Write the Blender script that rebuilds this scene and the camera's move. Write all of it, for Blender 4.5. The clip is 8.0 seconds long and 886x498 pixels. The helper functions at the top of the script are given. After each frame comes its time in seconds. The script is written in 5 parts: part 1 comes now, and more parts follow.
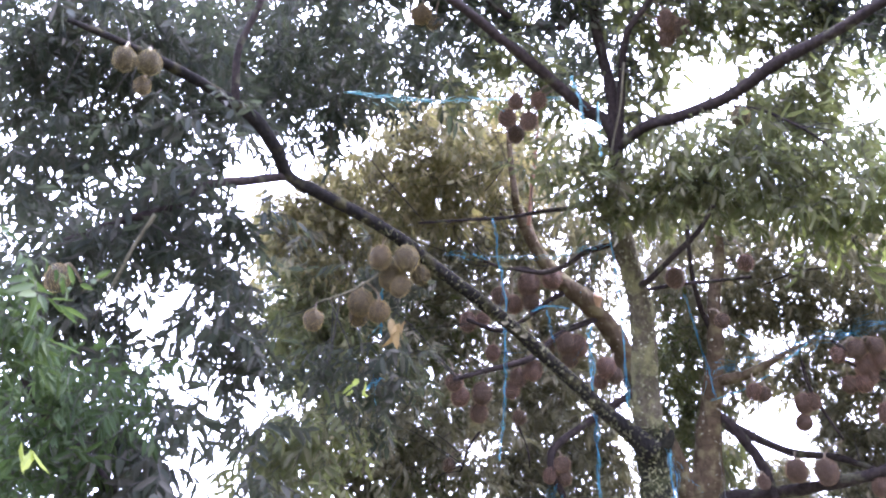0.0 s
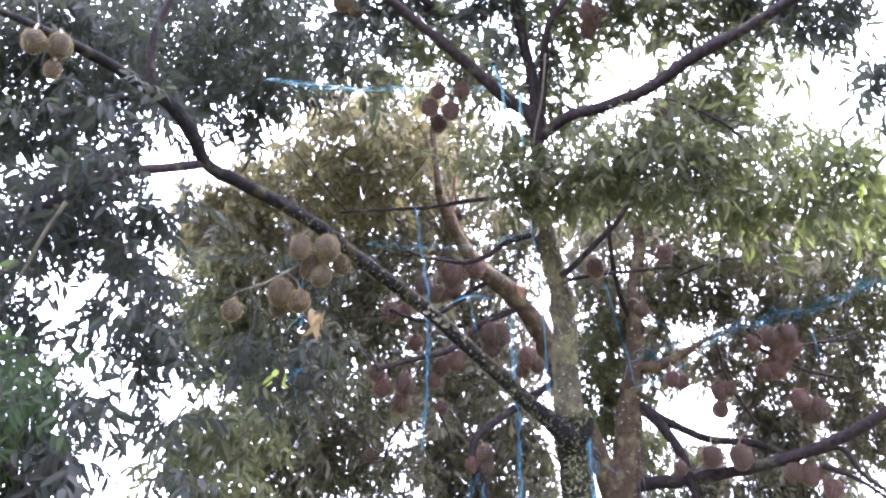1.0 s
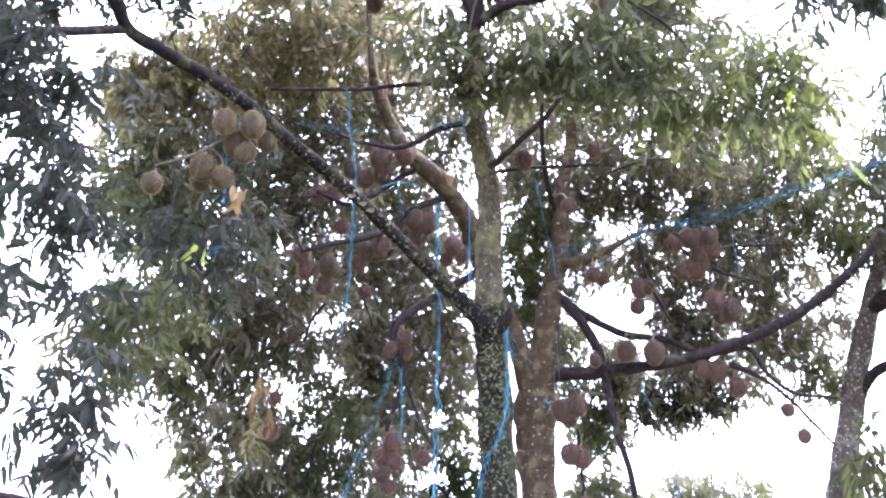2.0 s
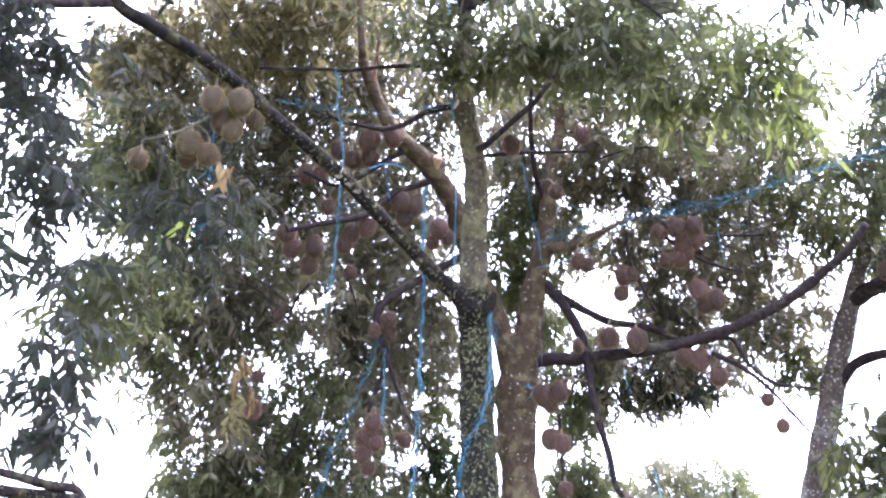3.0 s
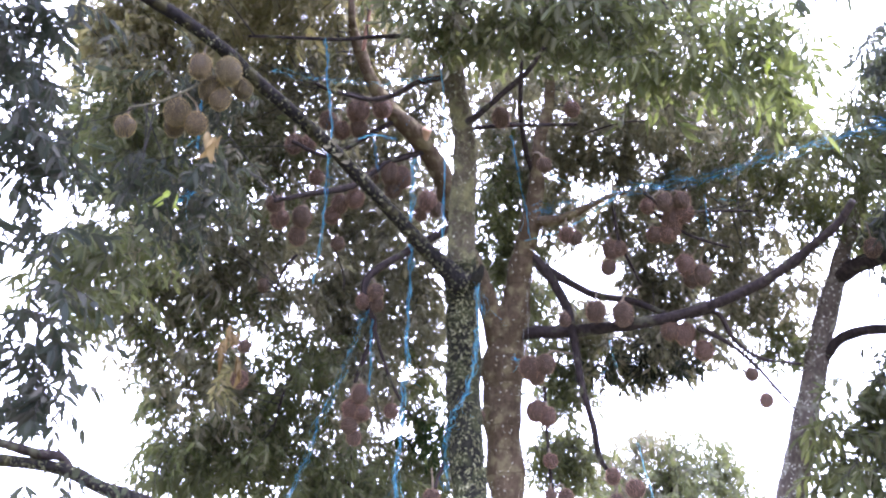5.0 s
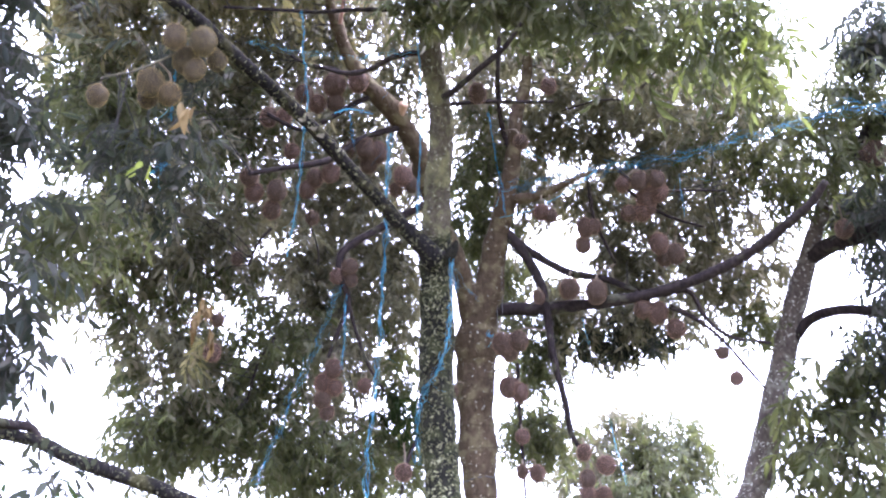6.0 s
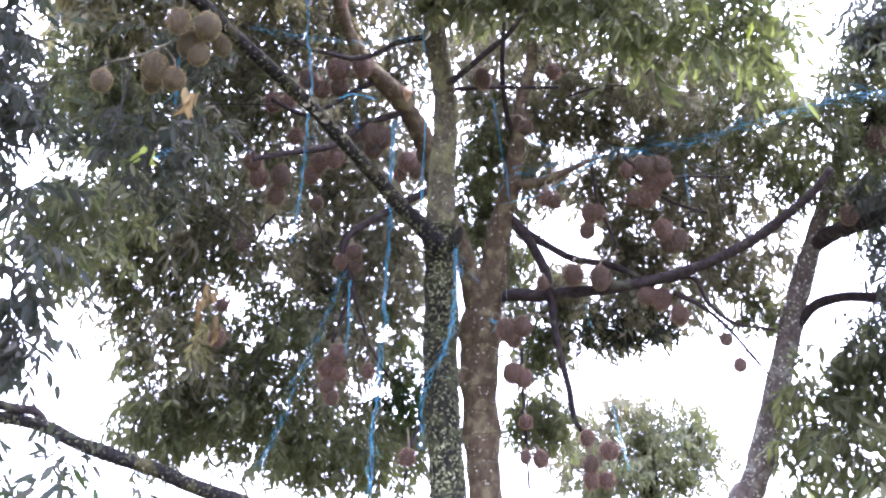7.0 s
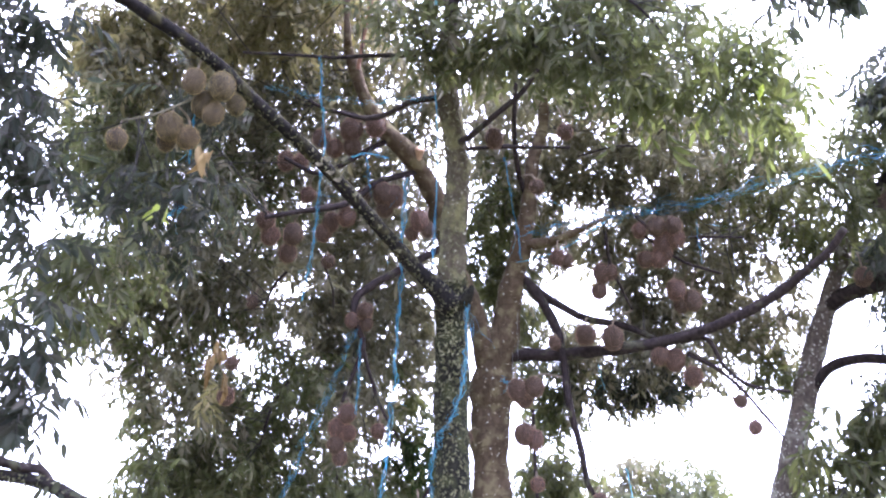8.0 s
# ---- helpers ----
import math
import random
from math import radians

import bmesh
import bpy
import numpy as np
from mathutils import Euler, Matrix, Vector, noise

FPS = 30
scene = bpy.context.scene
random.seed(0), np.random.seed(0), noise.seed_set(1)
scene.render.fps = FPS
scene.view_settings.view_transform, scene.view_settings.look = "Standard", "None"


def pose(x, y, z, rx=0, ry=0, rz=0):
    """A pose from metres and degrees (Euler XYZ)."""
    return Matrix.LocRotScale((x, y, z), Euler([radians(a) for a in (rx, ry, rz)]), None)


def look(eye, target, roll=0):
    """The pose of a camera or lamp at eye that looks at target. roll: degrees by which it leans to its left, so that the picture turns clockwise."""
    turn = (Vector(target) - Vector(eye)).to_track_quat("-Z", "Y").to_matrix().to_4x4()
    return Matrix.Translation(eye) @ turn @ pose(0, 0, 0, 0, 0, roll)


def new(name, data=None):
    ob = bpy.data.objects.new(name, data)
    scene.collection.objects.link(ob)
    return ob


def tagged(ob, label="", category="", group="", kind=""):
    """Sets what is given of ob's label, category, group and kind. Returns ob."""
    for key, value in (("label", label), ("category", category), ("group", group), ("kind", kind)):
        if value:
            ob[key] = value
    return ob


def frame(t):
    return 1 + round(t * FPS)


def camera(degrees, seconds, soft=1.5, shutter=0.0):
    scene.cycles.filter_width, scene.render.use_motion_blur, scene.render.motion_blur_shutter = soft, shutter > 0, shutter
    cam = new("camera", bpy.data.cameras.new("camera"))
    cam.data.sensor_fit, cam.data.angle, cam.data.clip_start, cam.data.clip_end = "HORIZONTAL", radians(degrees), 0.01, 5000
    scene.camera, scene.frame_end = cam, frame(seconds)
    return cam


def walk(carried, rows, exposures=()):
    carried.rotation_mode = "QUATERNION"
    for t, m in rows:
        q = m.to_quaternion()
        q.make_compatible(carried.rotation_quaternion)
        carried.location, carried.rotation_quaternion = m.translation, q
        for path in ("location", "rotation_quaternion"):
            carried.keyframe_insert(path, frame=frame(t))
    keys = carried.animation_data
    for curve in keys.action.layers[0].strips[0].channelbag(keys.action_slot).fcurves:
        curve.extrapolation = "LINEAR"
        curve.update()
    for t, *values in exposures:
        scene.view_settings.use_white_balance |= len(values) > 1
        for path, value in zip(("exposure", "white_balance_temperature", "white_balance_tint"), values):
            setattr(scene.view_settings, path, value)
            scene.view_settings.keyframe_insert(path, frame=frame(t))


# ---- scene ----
cam = camera(48.0, 8.0, soft=2.35)
PATH = [
    (0, (-0.127, -0.085, 1.617), (-1.765, 7.462, 7.970), 1.37),
    (0.5, (-0.113, -0.101, 1.610), (-1.443, 7.359, 8.136), -0.66),
    (1, (-0.081, -0.054, 1.623), (-1.031, 7.669, 7.905), -1.84),
    (1.5, (-0.028, -0.011, 1.628), (-0.668, 8.147, 7.376), -1.34),
    (2, (-0.001, -0.009, 1.620), (-0.427, 8.417, 6.989), -1.21),
    (3.5, (0.008, -0.003, 1.608), (-0.268, 8.528, 6.819), -0.13),
    (4, (0.003, 0.004, 1.607), (-0.301, 8.565, 6.767), 0.18),
    (5.3, (0.008, -0.007, 1.616), (-0.089, 8.744, 6.454), -0.00),
    (5.5, (0.019, -0.002, 1.608), (-0.010, 8.799, 6.356), 0.15),
    (6, (0.025, 0.005, 1.596), (0.069, 8.778, 6.396), -0.13),
    (6.5, (0.012, 0.003, 1.603), (0.042, 8.789, 6.380), 0.00),
    (7, (0.016, 0.005, 1.600), (0.030, 8.848, 6.270), 0.10),
    (7.5, (0.021, 0.013, 1.598), (0.004, 8.665, 6.612), 0.29),
    (8, (0.025, 0.019, 1.611), (-0.090, 8.572, 6.791), 0.84),
]

EXPOSURES = [(0.0, 3.02, 5640, 30), (1.0, 3.12, 5640, 30), (1.5, 3.18, 5640, 30), (2.0, 3.12, 5640, 30), (3.5, 3.06, 5640, 30), (5.5, 2.94, 5640, 30), (8.0, 2.93, 5640, 30)]
walk(cam, [(t, look(eye, target, roll)) for t, eye, target, roll in PATH], EXPOSURES)

# ---- sky and sun: a bright white overcast ----
world = bpy.data.worlds.new("overcast_sky")
scene.world = world
world.use_nodes = True
wn, wl = world.node_tree.nodes, world.node_tree.links
sky = wn.new("ShaderNodeTexSky")
sky.sky_type, sky.sun_disc = "NISHITA", False
sky.sun_elevation, sky.sun_rotation = radians(58), radians(72)
sky.dust_density, sky.air_density = 6.0, 1.0
veil = wn.new("ShaderNodeMix")
veil.data_type = "RGBA"
veil.inputs[0].default_value = 0.9
veil.inputs[7].default_value = (14.2, 15.2, 17.4, 1)
wl.new(sky.outputs[0], veil.inputs[6])
# an overcast dome is brighter overhead than near the horizon
coord, axis, lift = wn.new("ShaderNodeTexCoord"), wn.new("ShaderNodeSeparateXYZ"), wn.new("ShaderNodeMapRange")
wl.new(coord.outputs["Generated"], axis.inputs[0])
wl.new(axis.outputs["Z"], lift.inputs["Value"])
lift.inputs["To Min"].default_value, lift.inputs["To Max"].default_value = 0.42, 1.3
dome = wn.new("ShaderNodeMix")
dome.data_type, dome.blend_type = "RGBA", "MULTIPLY"
dome.inputs[0].default_value = 1.0
wl.new(veil.outputs[2], dome.inputs[6])
wl.new(lift.outputs["Result"], dome.inputs[7])
wl.new(dome.outputs[2], wn["Background"].inputs[0])
wn["Background"].inputs[1].default_value = 0.15

sun = new("sun", bpy.data.lights.new("sun", "SUN"))
sun.data.energy, sun.data.angle, sun.data.color = 2.4, radians(8), (1.0, 0.95, 0.87)
sun.matrix_world = look((6, 2, 10), (0, 0, 0))


# ---- materials ----
def material(name, rough=0.7):
    m = bpy.data.materials.new(name)
    m.use_nodes = True
    b = m.node_tree.nodes["Principled BSDF"]
    b.inputs["Roughness"].default_value = rough
    return m, m.node_tree.nodes, m.node_tree.links, b


def ramp(nodes, stops):
    r = nodes.new("ShaderNodeValToRGB")
    e = r.color_ramp.elements
    while len(e) < len(stops):
        e.new(0.5)
    for k, (at, col) in zip(e, stops):
        k.position, k.color = at, (*col, 1)
    return r


def noise_tex(nodes, links, scale, detail=6.0, coords="Object", stretch=(1, 1, 1)):
    tc, mp, n = nodes.new("ShaderNodeTexCoord"), nodes.new("ShaderNodeMapping"), nodes.new("ShaderNodeTexNoise")
    mp.inputs["Scale"].default_value = stretch
    links.new(tc.outputs[coords], mp.inputs[0])
    links.new(mp.outputs[0], n.inputs["Vector"])
    n.inputs["Scale"].default_value, n.inputs["Detail"].default_value = scale, detail
    return n


def mixed(nodes, links, fac, a, b):
    m = nodes.new("ShaderNodeMix")
    m.data_type = "RGBA"
    for socket, value in ((m.inputs[0], fac), (m.inputs[6], a), (m.inputs[7], b)):
        if isinstance(value, bpy.types.NodeSocket):
            links.new(value, socket)
        elif isinstance(value, tuple):
            socket.default_value = (*value, 1)
        else:
            socket.default_value = value
    return m.outputs[2]


def bark(name, dark, light, moss=None, moss_at=0.5, spots=None, spots_at=0.62, rings=0.0):
    """Bark: fine grain and broad blotches, moss or lichen patches, pale crust spots, faint ring scars."""
    m, n, l, b = material(name, 0.9)
    b.inputs["Specular IOR Level"].default_value = 0.05
    fine = noise_tex(n, l, 38, 8, stretch=(1, 1, 0.45))
    broad = noise_tex(n, l, 3.2, 4)
    r = ramp(n, [(0.3, dark), (0.72, light)])
    l.new(fine.outputs[0], r.inputs[0])
    col = mixed(n, l, broad.outputs[0], r.outputs[0], tuple(0.55 * v for v in dark))
    if moss:
        patch = noise_tex(n, l, 9, 7)
        pr = ramp(n, [(moss_at - 0.06, (0, 0, 0)), (moss_at + 0.08, (1, 1, 1))])
        l.new(patch.outputs[0], pr.inputs[0])
        col = mixed(n, l, pr.outputs[0], col, moss)
    if spots:
        sp = noise_tex(n, l, 46, 3)
        sr = ramp(n, [(spots_at, (0, 0, 0)), (spots_at + 0.05, (1, 1, 1))])
        l.new(sp.outputs[0], sr.inputs[0])
        col = mixed(n, l, sr.outputs[0], col, spots)
    if rings:
        tc, wv = n.new("ShaderNodeTexCoord"), n.new("ShaderNodeTexWave")
        wv.bands_direction = "Z"
        wv.inputs["Scale"].default_value, wv.inputs["Distortion"].default_value = 1.7, 2.5
        wv.inputs["Detail"].default_value = 3
        l.new(tc.outputs["Object"], wv.inputs[0])
        wr = ramp(n, [(0.0, (0.8, 0.8, 0.8)), (0.012, (0, 0, 0))])
        l.new(wv.outputs[0], wr.inputs[0])
        col = mixed(n, l, wr.outputs[0], col, tuple(rings * v for v in dark))
    l.new(col, b.inputs["Base Color"])
    bump = n.new("ShaderNodeBump")
    bump.inputs["Strength"].default_value, bump.inputs["Distance"].default_value = 0.7, 0.02
    l.new(fine.outputs[0], bump.inputs["Height"])
    l.new(bump.outputs[0], b.inputs["Normal"])
    return m


def leaf_material(name, colours, through_col, clear=0.35, gloss=0.42, shine=0.3):
    """Leaves: hue by leaf, a pale midrib grain, some light let through."""
    m, n, l, b = material(name, gloss)
    b.inputs["Specular IOR Level"].default_value = shine
    geo = n.new("ShaderNodeNewGeometry")
    r = ramp(n, [(i / (len(colours) - 1), c) for i, c in enumerate(colours)])
    l.new(geo.outputs["Random Per Island"], r.inputs[0])
    broad = noise_tex(n, l, 1.3, 3)
    br = ramp(n, [(0.35, (0.62, 0.62, 0.62)), (0.7, (1.25, 1.25, 1.25))])
    l.new(broad.outputs[0], br.inputs[0])
    mul = n.new("ShaderNodeMix")
    mul.data_type, mul.blend_type = "RGBA", "MULTIPLY"
    mul.inputs[0].default_value = 1.0
    l.new(r.outputs[0], mul.inputs[6])
    l.new(br.outputs[0], mul.inputs[7])
    l.new(mul.outputs[2], b.inputs["Base Color"])
    tr, mx = n.new("ShaderNodeBsdfTranslucent"), n.new("ShaderNodeMixShader")
    tr.inputs[0].default_value = (*through_col, 1)
    mx.inputs[0].default_value = clear
    l.new(b.outputs[0], mx.inputs[1])
    l.new(tr.outputs[0], mx.inputs[2])
    l.new(mx.outputs[0], n["Material Output"].inputs[0])
    return m


def plain(name, dark, light, rough, scale=60.0, bump=0.0):
    m, n, l, b = material(name, rough)
    t = noise_tex(n, l, scale, 6)
    r = ramp(n, [(0.3, dark), (0.7, light)])
    l.new(t.outputs[0], r.inputs[0])
    l.new(r.outputs[0], b.inputs["Base Color"])
    if bump:
        k = n.new("ShaderNodeBump")
        k.inputs["Strength"].default_value, k.inputs["Distance"].default_value = bump, 0.01
        l.new(t.outputs[0], k.inputs["Height"])
        l.new(k.outputs[0], b.inputs["Normal"])
    return m


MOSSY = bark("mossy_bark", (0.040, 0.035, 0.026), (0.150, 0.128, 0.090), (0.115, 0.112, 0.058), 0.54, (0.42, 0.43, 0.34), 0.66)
# FERNY and MOSSY_DARK: mossy, ferny bark with its shade put into the colour
FERNY = bark("shaded_fern_bark", (0.008, 0.0078, 0.0068), (0.030, 0.028, 0.021), (0.026, 0.028, 0.014), 0.54, (0.12, 0.115, 0.07), 0.73)
MOSSY_DARK = bark("shaded_mossy_bark", (0.008, 0.0075, 0.008), (0.026, 0.022, 0.02), (0.036, 0.033, 0.016), 0.6, (0.2, 0.2, 0.14), 0.74)
BROWN = bark("brown_bark", (0.046, 0.034, 0.022), (0.112, 0.080, 0.053), (0.100, 0.084, 0.048), 0.55, (0.404, 0.347, 0.248), 0.68, 0.8)
DARK = bark("dark_bark", (0.017, 0.014, 0.015), (0.059, 0.045, 0.042), (0.067, 0.069, 0.042), 0.64)
LICHEN = bark("lichened_bark", (0.070, 0.056, 0.048), (0.180, 0.150, 0.125), (0.165, 0.160, 0.125), 0.6, (0.40, 0.40, 0.35), 0.74)
RUST = plain("rust_red_bark", (0.11, 0.05, 0.032), (0.22, 0.115, 0.075), 0.8, 40, 0.5)
TWIG = plain("twig_bark", (0.009, 0.008, 0.007), (0.024, 0.020, 0.016), 0.95, 50)
PALE_TWIG = plain("pale_twig_bark", (0.05, 0.046, 0.028), (0.11, 0.098, 0.06), 0.85, 50)
LEAVES = {
    # "dark": green leaf darkened and greyed to stand for shade and silhouette
    "dark": leaf_material("shaded_green_leaf", [(0.018, 0.021, 0.020), (0.028, 0.032, 0.027), (0.055, 0.050, 0.043), (0.022, 0.028, 0.022)], (0.048, 0.058, 0.032), 0.38, 0.62, 0.05),
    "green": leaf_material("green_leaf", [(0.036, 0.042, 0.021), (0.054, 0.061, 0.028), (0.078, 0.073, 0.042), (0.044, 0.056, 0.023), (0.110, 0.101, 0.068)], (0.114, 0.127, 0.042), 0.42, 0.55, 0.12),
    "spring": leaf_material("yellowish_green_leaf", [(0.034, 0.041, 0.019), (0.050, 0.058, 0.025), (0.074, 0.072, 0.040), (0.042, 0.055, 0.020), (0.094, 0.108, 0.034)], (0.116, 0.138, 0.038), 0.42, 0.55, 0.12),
    "bronze": leaf_material("bronze_green_leaf", [(0.062, 0.066, 0.042), (0.100, 0.094, 0.062), (0.080, 0.080, 0.050), (0.190, 0.160, 0.112), (0.072, 0.076, 0.046)], (0.170, 0.160, 0.074), 0.42, 0.52, 0.18),
    # bronze leaf made paler and yellower, sun glow through the crown put into its colour
    "sunlit_gold": leaf_material("sunlit_bronze_leaf", [(0.066, 0.072, 0.036), (0.125, 0.115, 0.056), (0.082, 0.085, 0.042), (0.275, 0.235, 0.140), (0.104, 0.100, 0.050)], (0.290, 0.255, 0.095), 0.44, 0.5, 0.2),
    "fresh": leaf_material("fresh_green_leaf", [(0.017, 0.030, 0.013), (0.026, 0.042, 0.017), (0.022, 0.035, 0.015), (0.040, 0.054, 0.024)], (0.050, 0.078, 0.020), 0.36, 0.6, 0.08),
}
YOUNG = leaf_material("yellow_green_leaf", [(0.140, 0.189, 0.028), (0.196, 0.224, 0.042)], (0.280, 0.350, 0.042), 0.45)
DRY = leaf_material("dry_tan_leaf", [(0.12, 0.085, 0.036), (0.22, 0.16, 0.075), (0.075, 0.048, 0.020), (0.18, 0.14, 0.075)], (0.17, 0.11, 0.040), 0.35, 0.7, 0.1)
FERN = leaf_material("button_fern_leaf", [(0.040, 0.042, 0.020), (0.080, 0.080, 0.042), (0.235, 0.228, 0.140), (0.040, 0.043, 0.020), (0.120, 0.117, 0.064)], (0.100, 0.098, 0.038), 0.15, 0.8, 0.05)
PALE_LEAF = leaf_material("pale_grey_green_leaf", [(0.050, 0.046, 0.030), (0.078, 0.070, 0.046)], (0.060, 0.062, 0.034), 0.25, 0.85, 0.04)
CUT_WOOD = plain("cut_wood", (0.22, 0.13, 0.075), (0.34, 0.22, 0.14), 0.8, 60)
CRUST = plain("pale_lichen_crust", (0.27, 0.27, 0.225), (0.46, 0.46, 0.40), 0.95, 90)
STALK = plain("fruit_stalk", (0.07, 0.052, 0.034), (0.15, 0.115, 0.07), 0.75, 50)
WIRE = plain("black_wire", (0.012, 0.012, 0.014), (0.03, 0.03, 0.032), 0.45, 30)


def husk_material(name, dark, light):
    m, n, l, b = material(name, 0.7)
    b.inputs["Specular IOR Level"].default_value = 0.25
    info = n.new("ShaderNodeObjectInfo")
    t = noise_tex(n, l, 11, 5)
    r = ramp(n, [(0.3, dark), (0.7, light)])
    l.new(t.outputs[0], r.inputs[0])
    tone = ramp(n, [(0.0, (0.78, 0.8, 0.72)), (1.0, (1.12, 1.02, 0.98))])
    l.new(info.outputs["Random"], tone.inputs[0])
    mul = n.new("ShaderNodeMix")
    mul.data_type, mul.blend_type = "RGBA", "MULTIPLY"
    mul.inputs[0].default_value = 1.0
    l.new(r.outputs[0], mul.inputs[6])
    l.new(tone.outputs[0], mul.inputs[7])
    l.new(mul.outputs[2], b.inputs["Base Color"])
    return m


# husk colour darkened for shade between the spines, tip colour paled as if lit
HUSK = husk_material("olive_husk_shaded_gaps", (0.026, 0.020, 0.012), (0.052, 0.041, 0.025))
HUSK_TIP = husk_material("tan_lit_spine_tip", (0.190, 0.150, 0.060), (0.345, 0.276, 0.120))
HUSK_RED = husk_material("reddish_husk_shaded_gaps", (0.031, 0.019, 0.014), (0.060, 0.038, 0.028))
HUSK_RED_TIP = husk_material("russet_lit_spine_tip", (0.158, 0.100, 0.070), (0.290, 0.188, 0.134))


def twine_material(name, dark, light):
    m, n, l, b = material(name, 0.35)
    info, alt = n.new("ShaderNodeObjectInfo"), noise_tex(n, l, 4.0, 2)
    add = n.new("ShaderNodeMath")
    add.operation = "ADD"
    l.new(info.outputs["Random"], add.inputs[0])
    l.new(alt.outputs[0], add.inputs[1])
    r = ramp(n, [(0.45, dark), (0.95, tuple(0.5 * (p + q) for p, q in zip(dark, light))), (1.0, light)])
    half = n.new("ShaderNodeMath")
    half.operation = "MULTIPLY"
    half.inputs[1].default_value = 0.75
    l.new(add.outputs[0], half.inputs[0])
    l.new(half.outputs[0], r.inputs[0])
    l.new(r.outputs[0], b.inputs["Base Color"])
    tr, mx = n.new("ShaderNodeBsdfTranslucent"), n.new("ShaderNodeMixShader")
    l.new(r.outputs[0], tr.inputs[0])
    mx.inputs[0].default_value = 0.4
    l.new(b.outputs[0], mx.inputs[1])
    l.new(tr.outputs[0], mx.inputs[2])
    l.new(mx.outputs[0], n["Material Output"].inputs[0])
    return m


BLUE = twine_material("blue_raffia_twine", (0.005, 0.16, 0.30), (0.11, 0.46, 0.56))
# pale end of this ramp stands for sky light coming through the strands
CYAN = twine_material("skylit_turquoise_twine", (0.03, 0.3, 0.42), (0.5, 0.76, 0.8))
GREY = twine_material("grey_twine", (0.1, 0.11, 0.12), (0.22, 0.23, 0.24))


# ---- building helpers ----
def mesh_of(name, verts, faces, mats, index=None, smooth=False):
    me = bpy.data.meshes.new(name)
    me.from_pydata([tuple(v) for v in verts], [], faces)
    for m in mats:
        me.materials.append(m)
    if index is not None:
        me.polygons.foreach_set("material_index", np.asarray(index, dtype=np.int32))
    if smooth:
        me.polygons.foreach_set("use_smooth", np.ones(len(me.polygons), dtype=bool))
    me.update()
    return me


def joined_mesh(name, verts, loops, totals, slots, mats):
    """A large mesh from flat arrays: loop corners, corners of each face, material of each face."""
    me = bpy.data.meshes.new(name)
    me.vertices.add(len(verts))
    me.vertices.foreach_set("co", np.asarray(verts, dtype=np.float32).ravel())
    me.loops.add(len(loops))
    me.loops.foreach_set("vertex_index", np.asarray(loops, dtype=np.int32))
    me.polygons.add(len(totals))
    me.polygons.foreach_set("loop_start", np.concatenate([[0], np.cumsum(totals)[:-1]]).astype(np.int32))
    me.polygons.foreach_set("material_index", np.asarray(slots, dtype=np.int32))
    for m in mats:
        me.materials.append(m)
    me.update(calc_edges=True)
    return me


def part(name, me, parent, label="", kind=""):
    ob = new(name, me)
    ob.parent = parent
    return tagged(ob, label=label, kind=kind)


def spline(points, per=8):
    """A smooth way through points."""
    p = np.array(points, float)
    if len(p) == 2:
        return p[0] + (p[1] - p[0]) * np.linspace(0, 1, per + 1)[:, None]
    q = np.vstack([2 * p[0] - p[1], p, 2 * p[-1] - p[-2]])
    out = []
    for i in range(1, len(q) - 2):
        a, b, c, d = q[i - 1 : i + 3]
        for s in np.linspace(0, 1, per, endpoint=False):
            out.append(0.5 * (2 * b + (c - a) * s + (2 * a - 5 * b + 4 * c - d) * s**2 + (3 * b - a - 3 * c + d) * s**3))
    out.append(p[-1])
    return np.array(out)


def tube(line, radii, sides=10, rough=0.0, rng=None):
    """Vertices and faces of a closed tapering tube along a line."""
    line = np.asarray(line, float)
    n = len(line)
    tang = np.gradient(line, axis=0)
    tang /= np.linalg.norm(tang, axis=1, keepdims=True) + 1e-9
    ref = np.array([1.0, 0.0, 0.0]) if abs(tang[0][0]) < 0.8 else np.array([0.0, 1.0, 0.0])
    verts = []
    for i in range(n):
        ref = ref - tang[i] * (ref @ tang[i])
        ref /= np.linalg.norm(ref) + 1e-9
        side = np.cross(tang[i], ref)
        for k in range(sides):
            a = 2 * math.pi * k / sides
            r = radii[i]
            if rough:
                c = line[i] * 7.0
                r *= 1 + rough * noise.noise(Vector((c[0] + 3 * math.cos(a), c[1] + 3 * math.sin(a), c[2])))
            verts.append(line[i] + r * (math.cos(a) * ref + math.sin(a) * side))
    faces = [(i * sides + k, i * sides + (k + 1) % sides, (i + 1) * sides + (k + 1) % sides, (i + 1) * sides + k) for i in range(n - 1) for k in range(sides)]
    faces += [tuple(range(sides))[::-1], tuple((n - 1) * sides + k for k in range(sides))]
    return verts, faces


TREES = {}


def tree(name, label):
    ob = new(name)
    tagged(ob, label=label, category="tree")
    TREES[ob.name] = []
    return ob


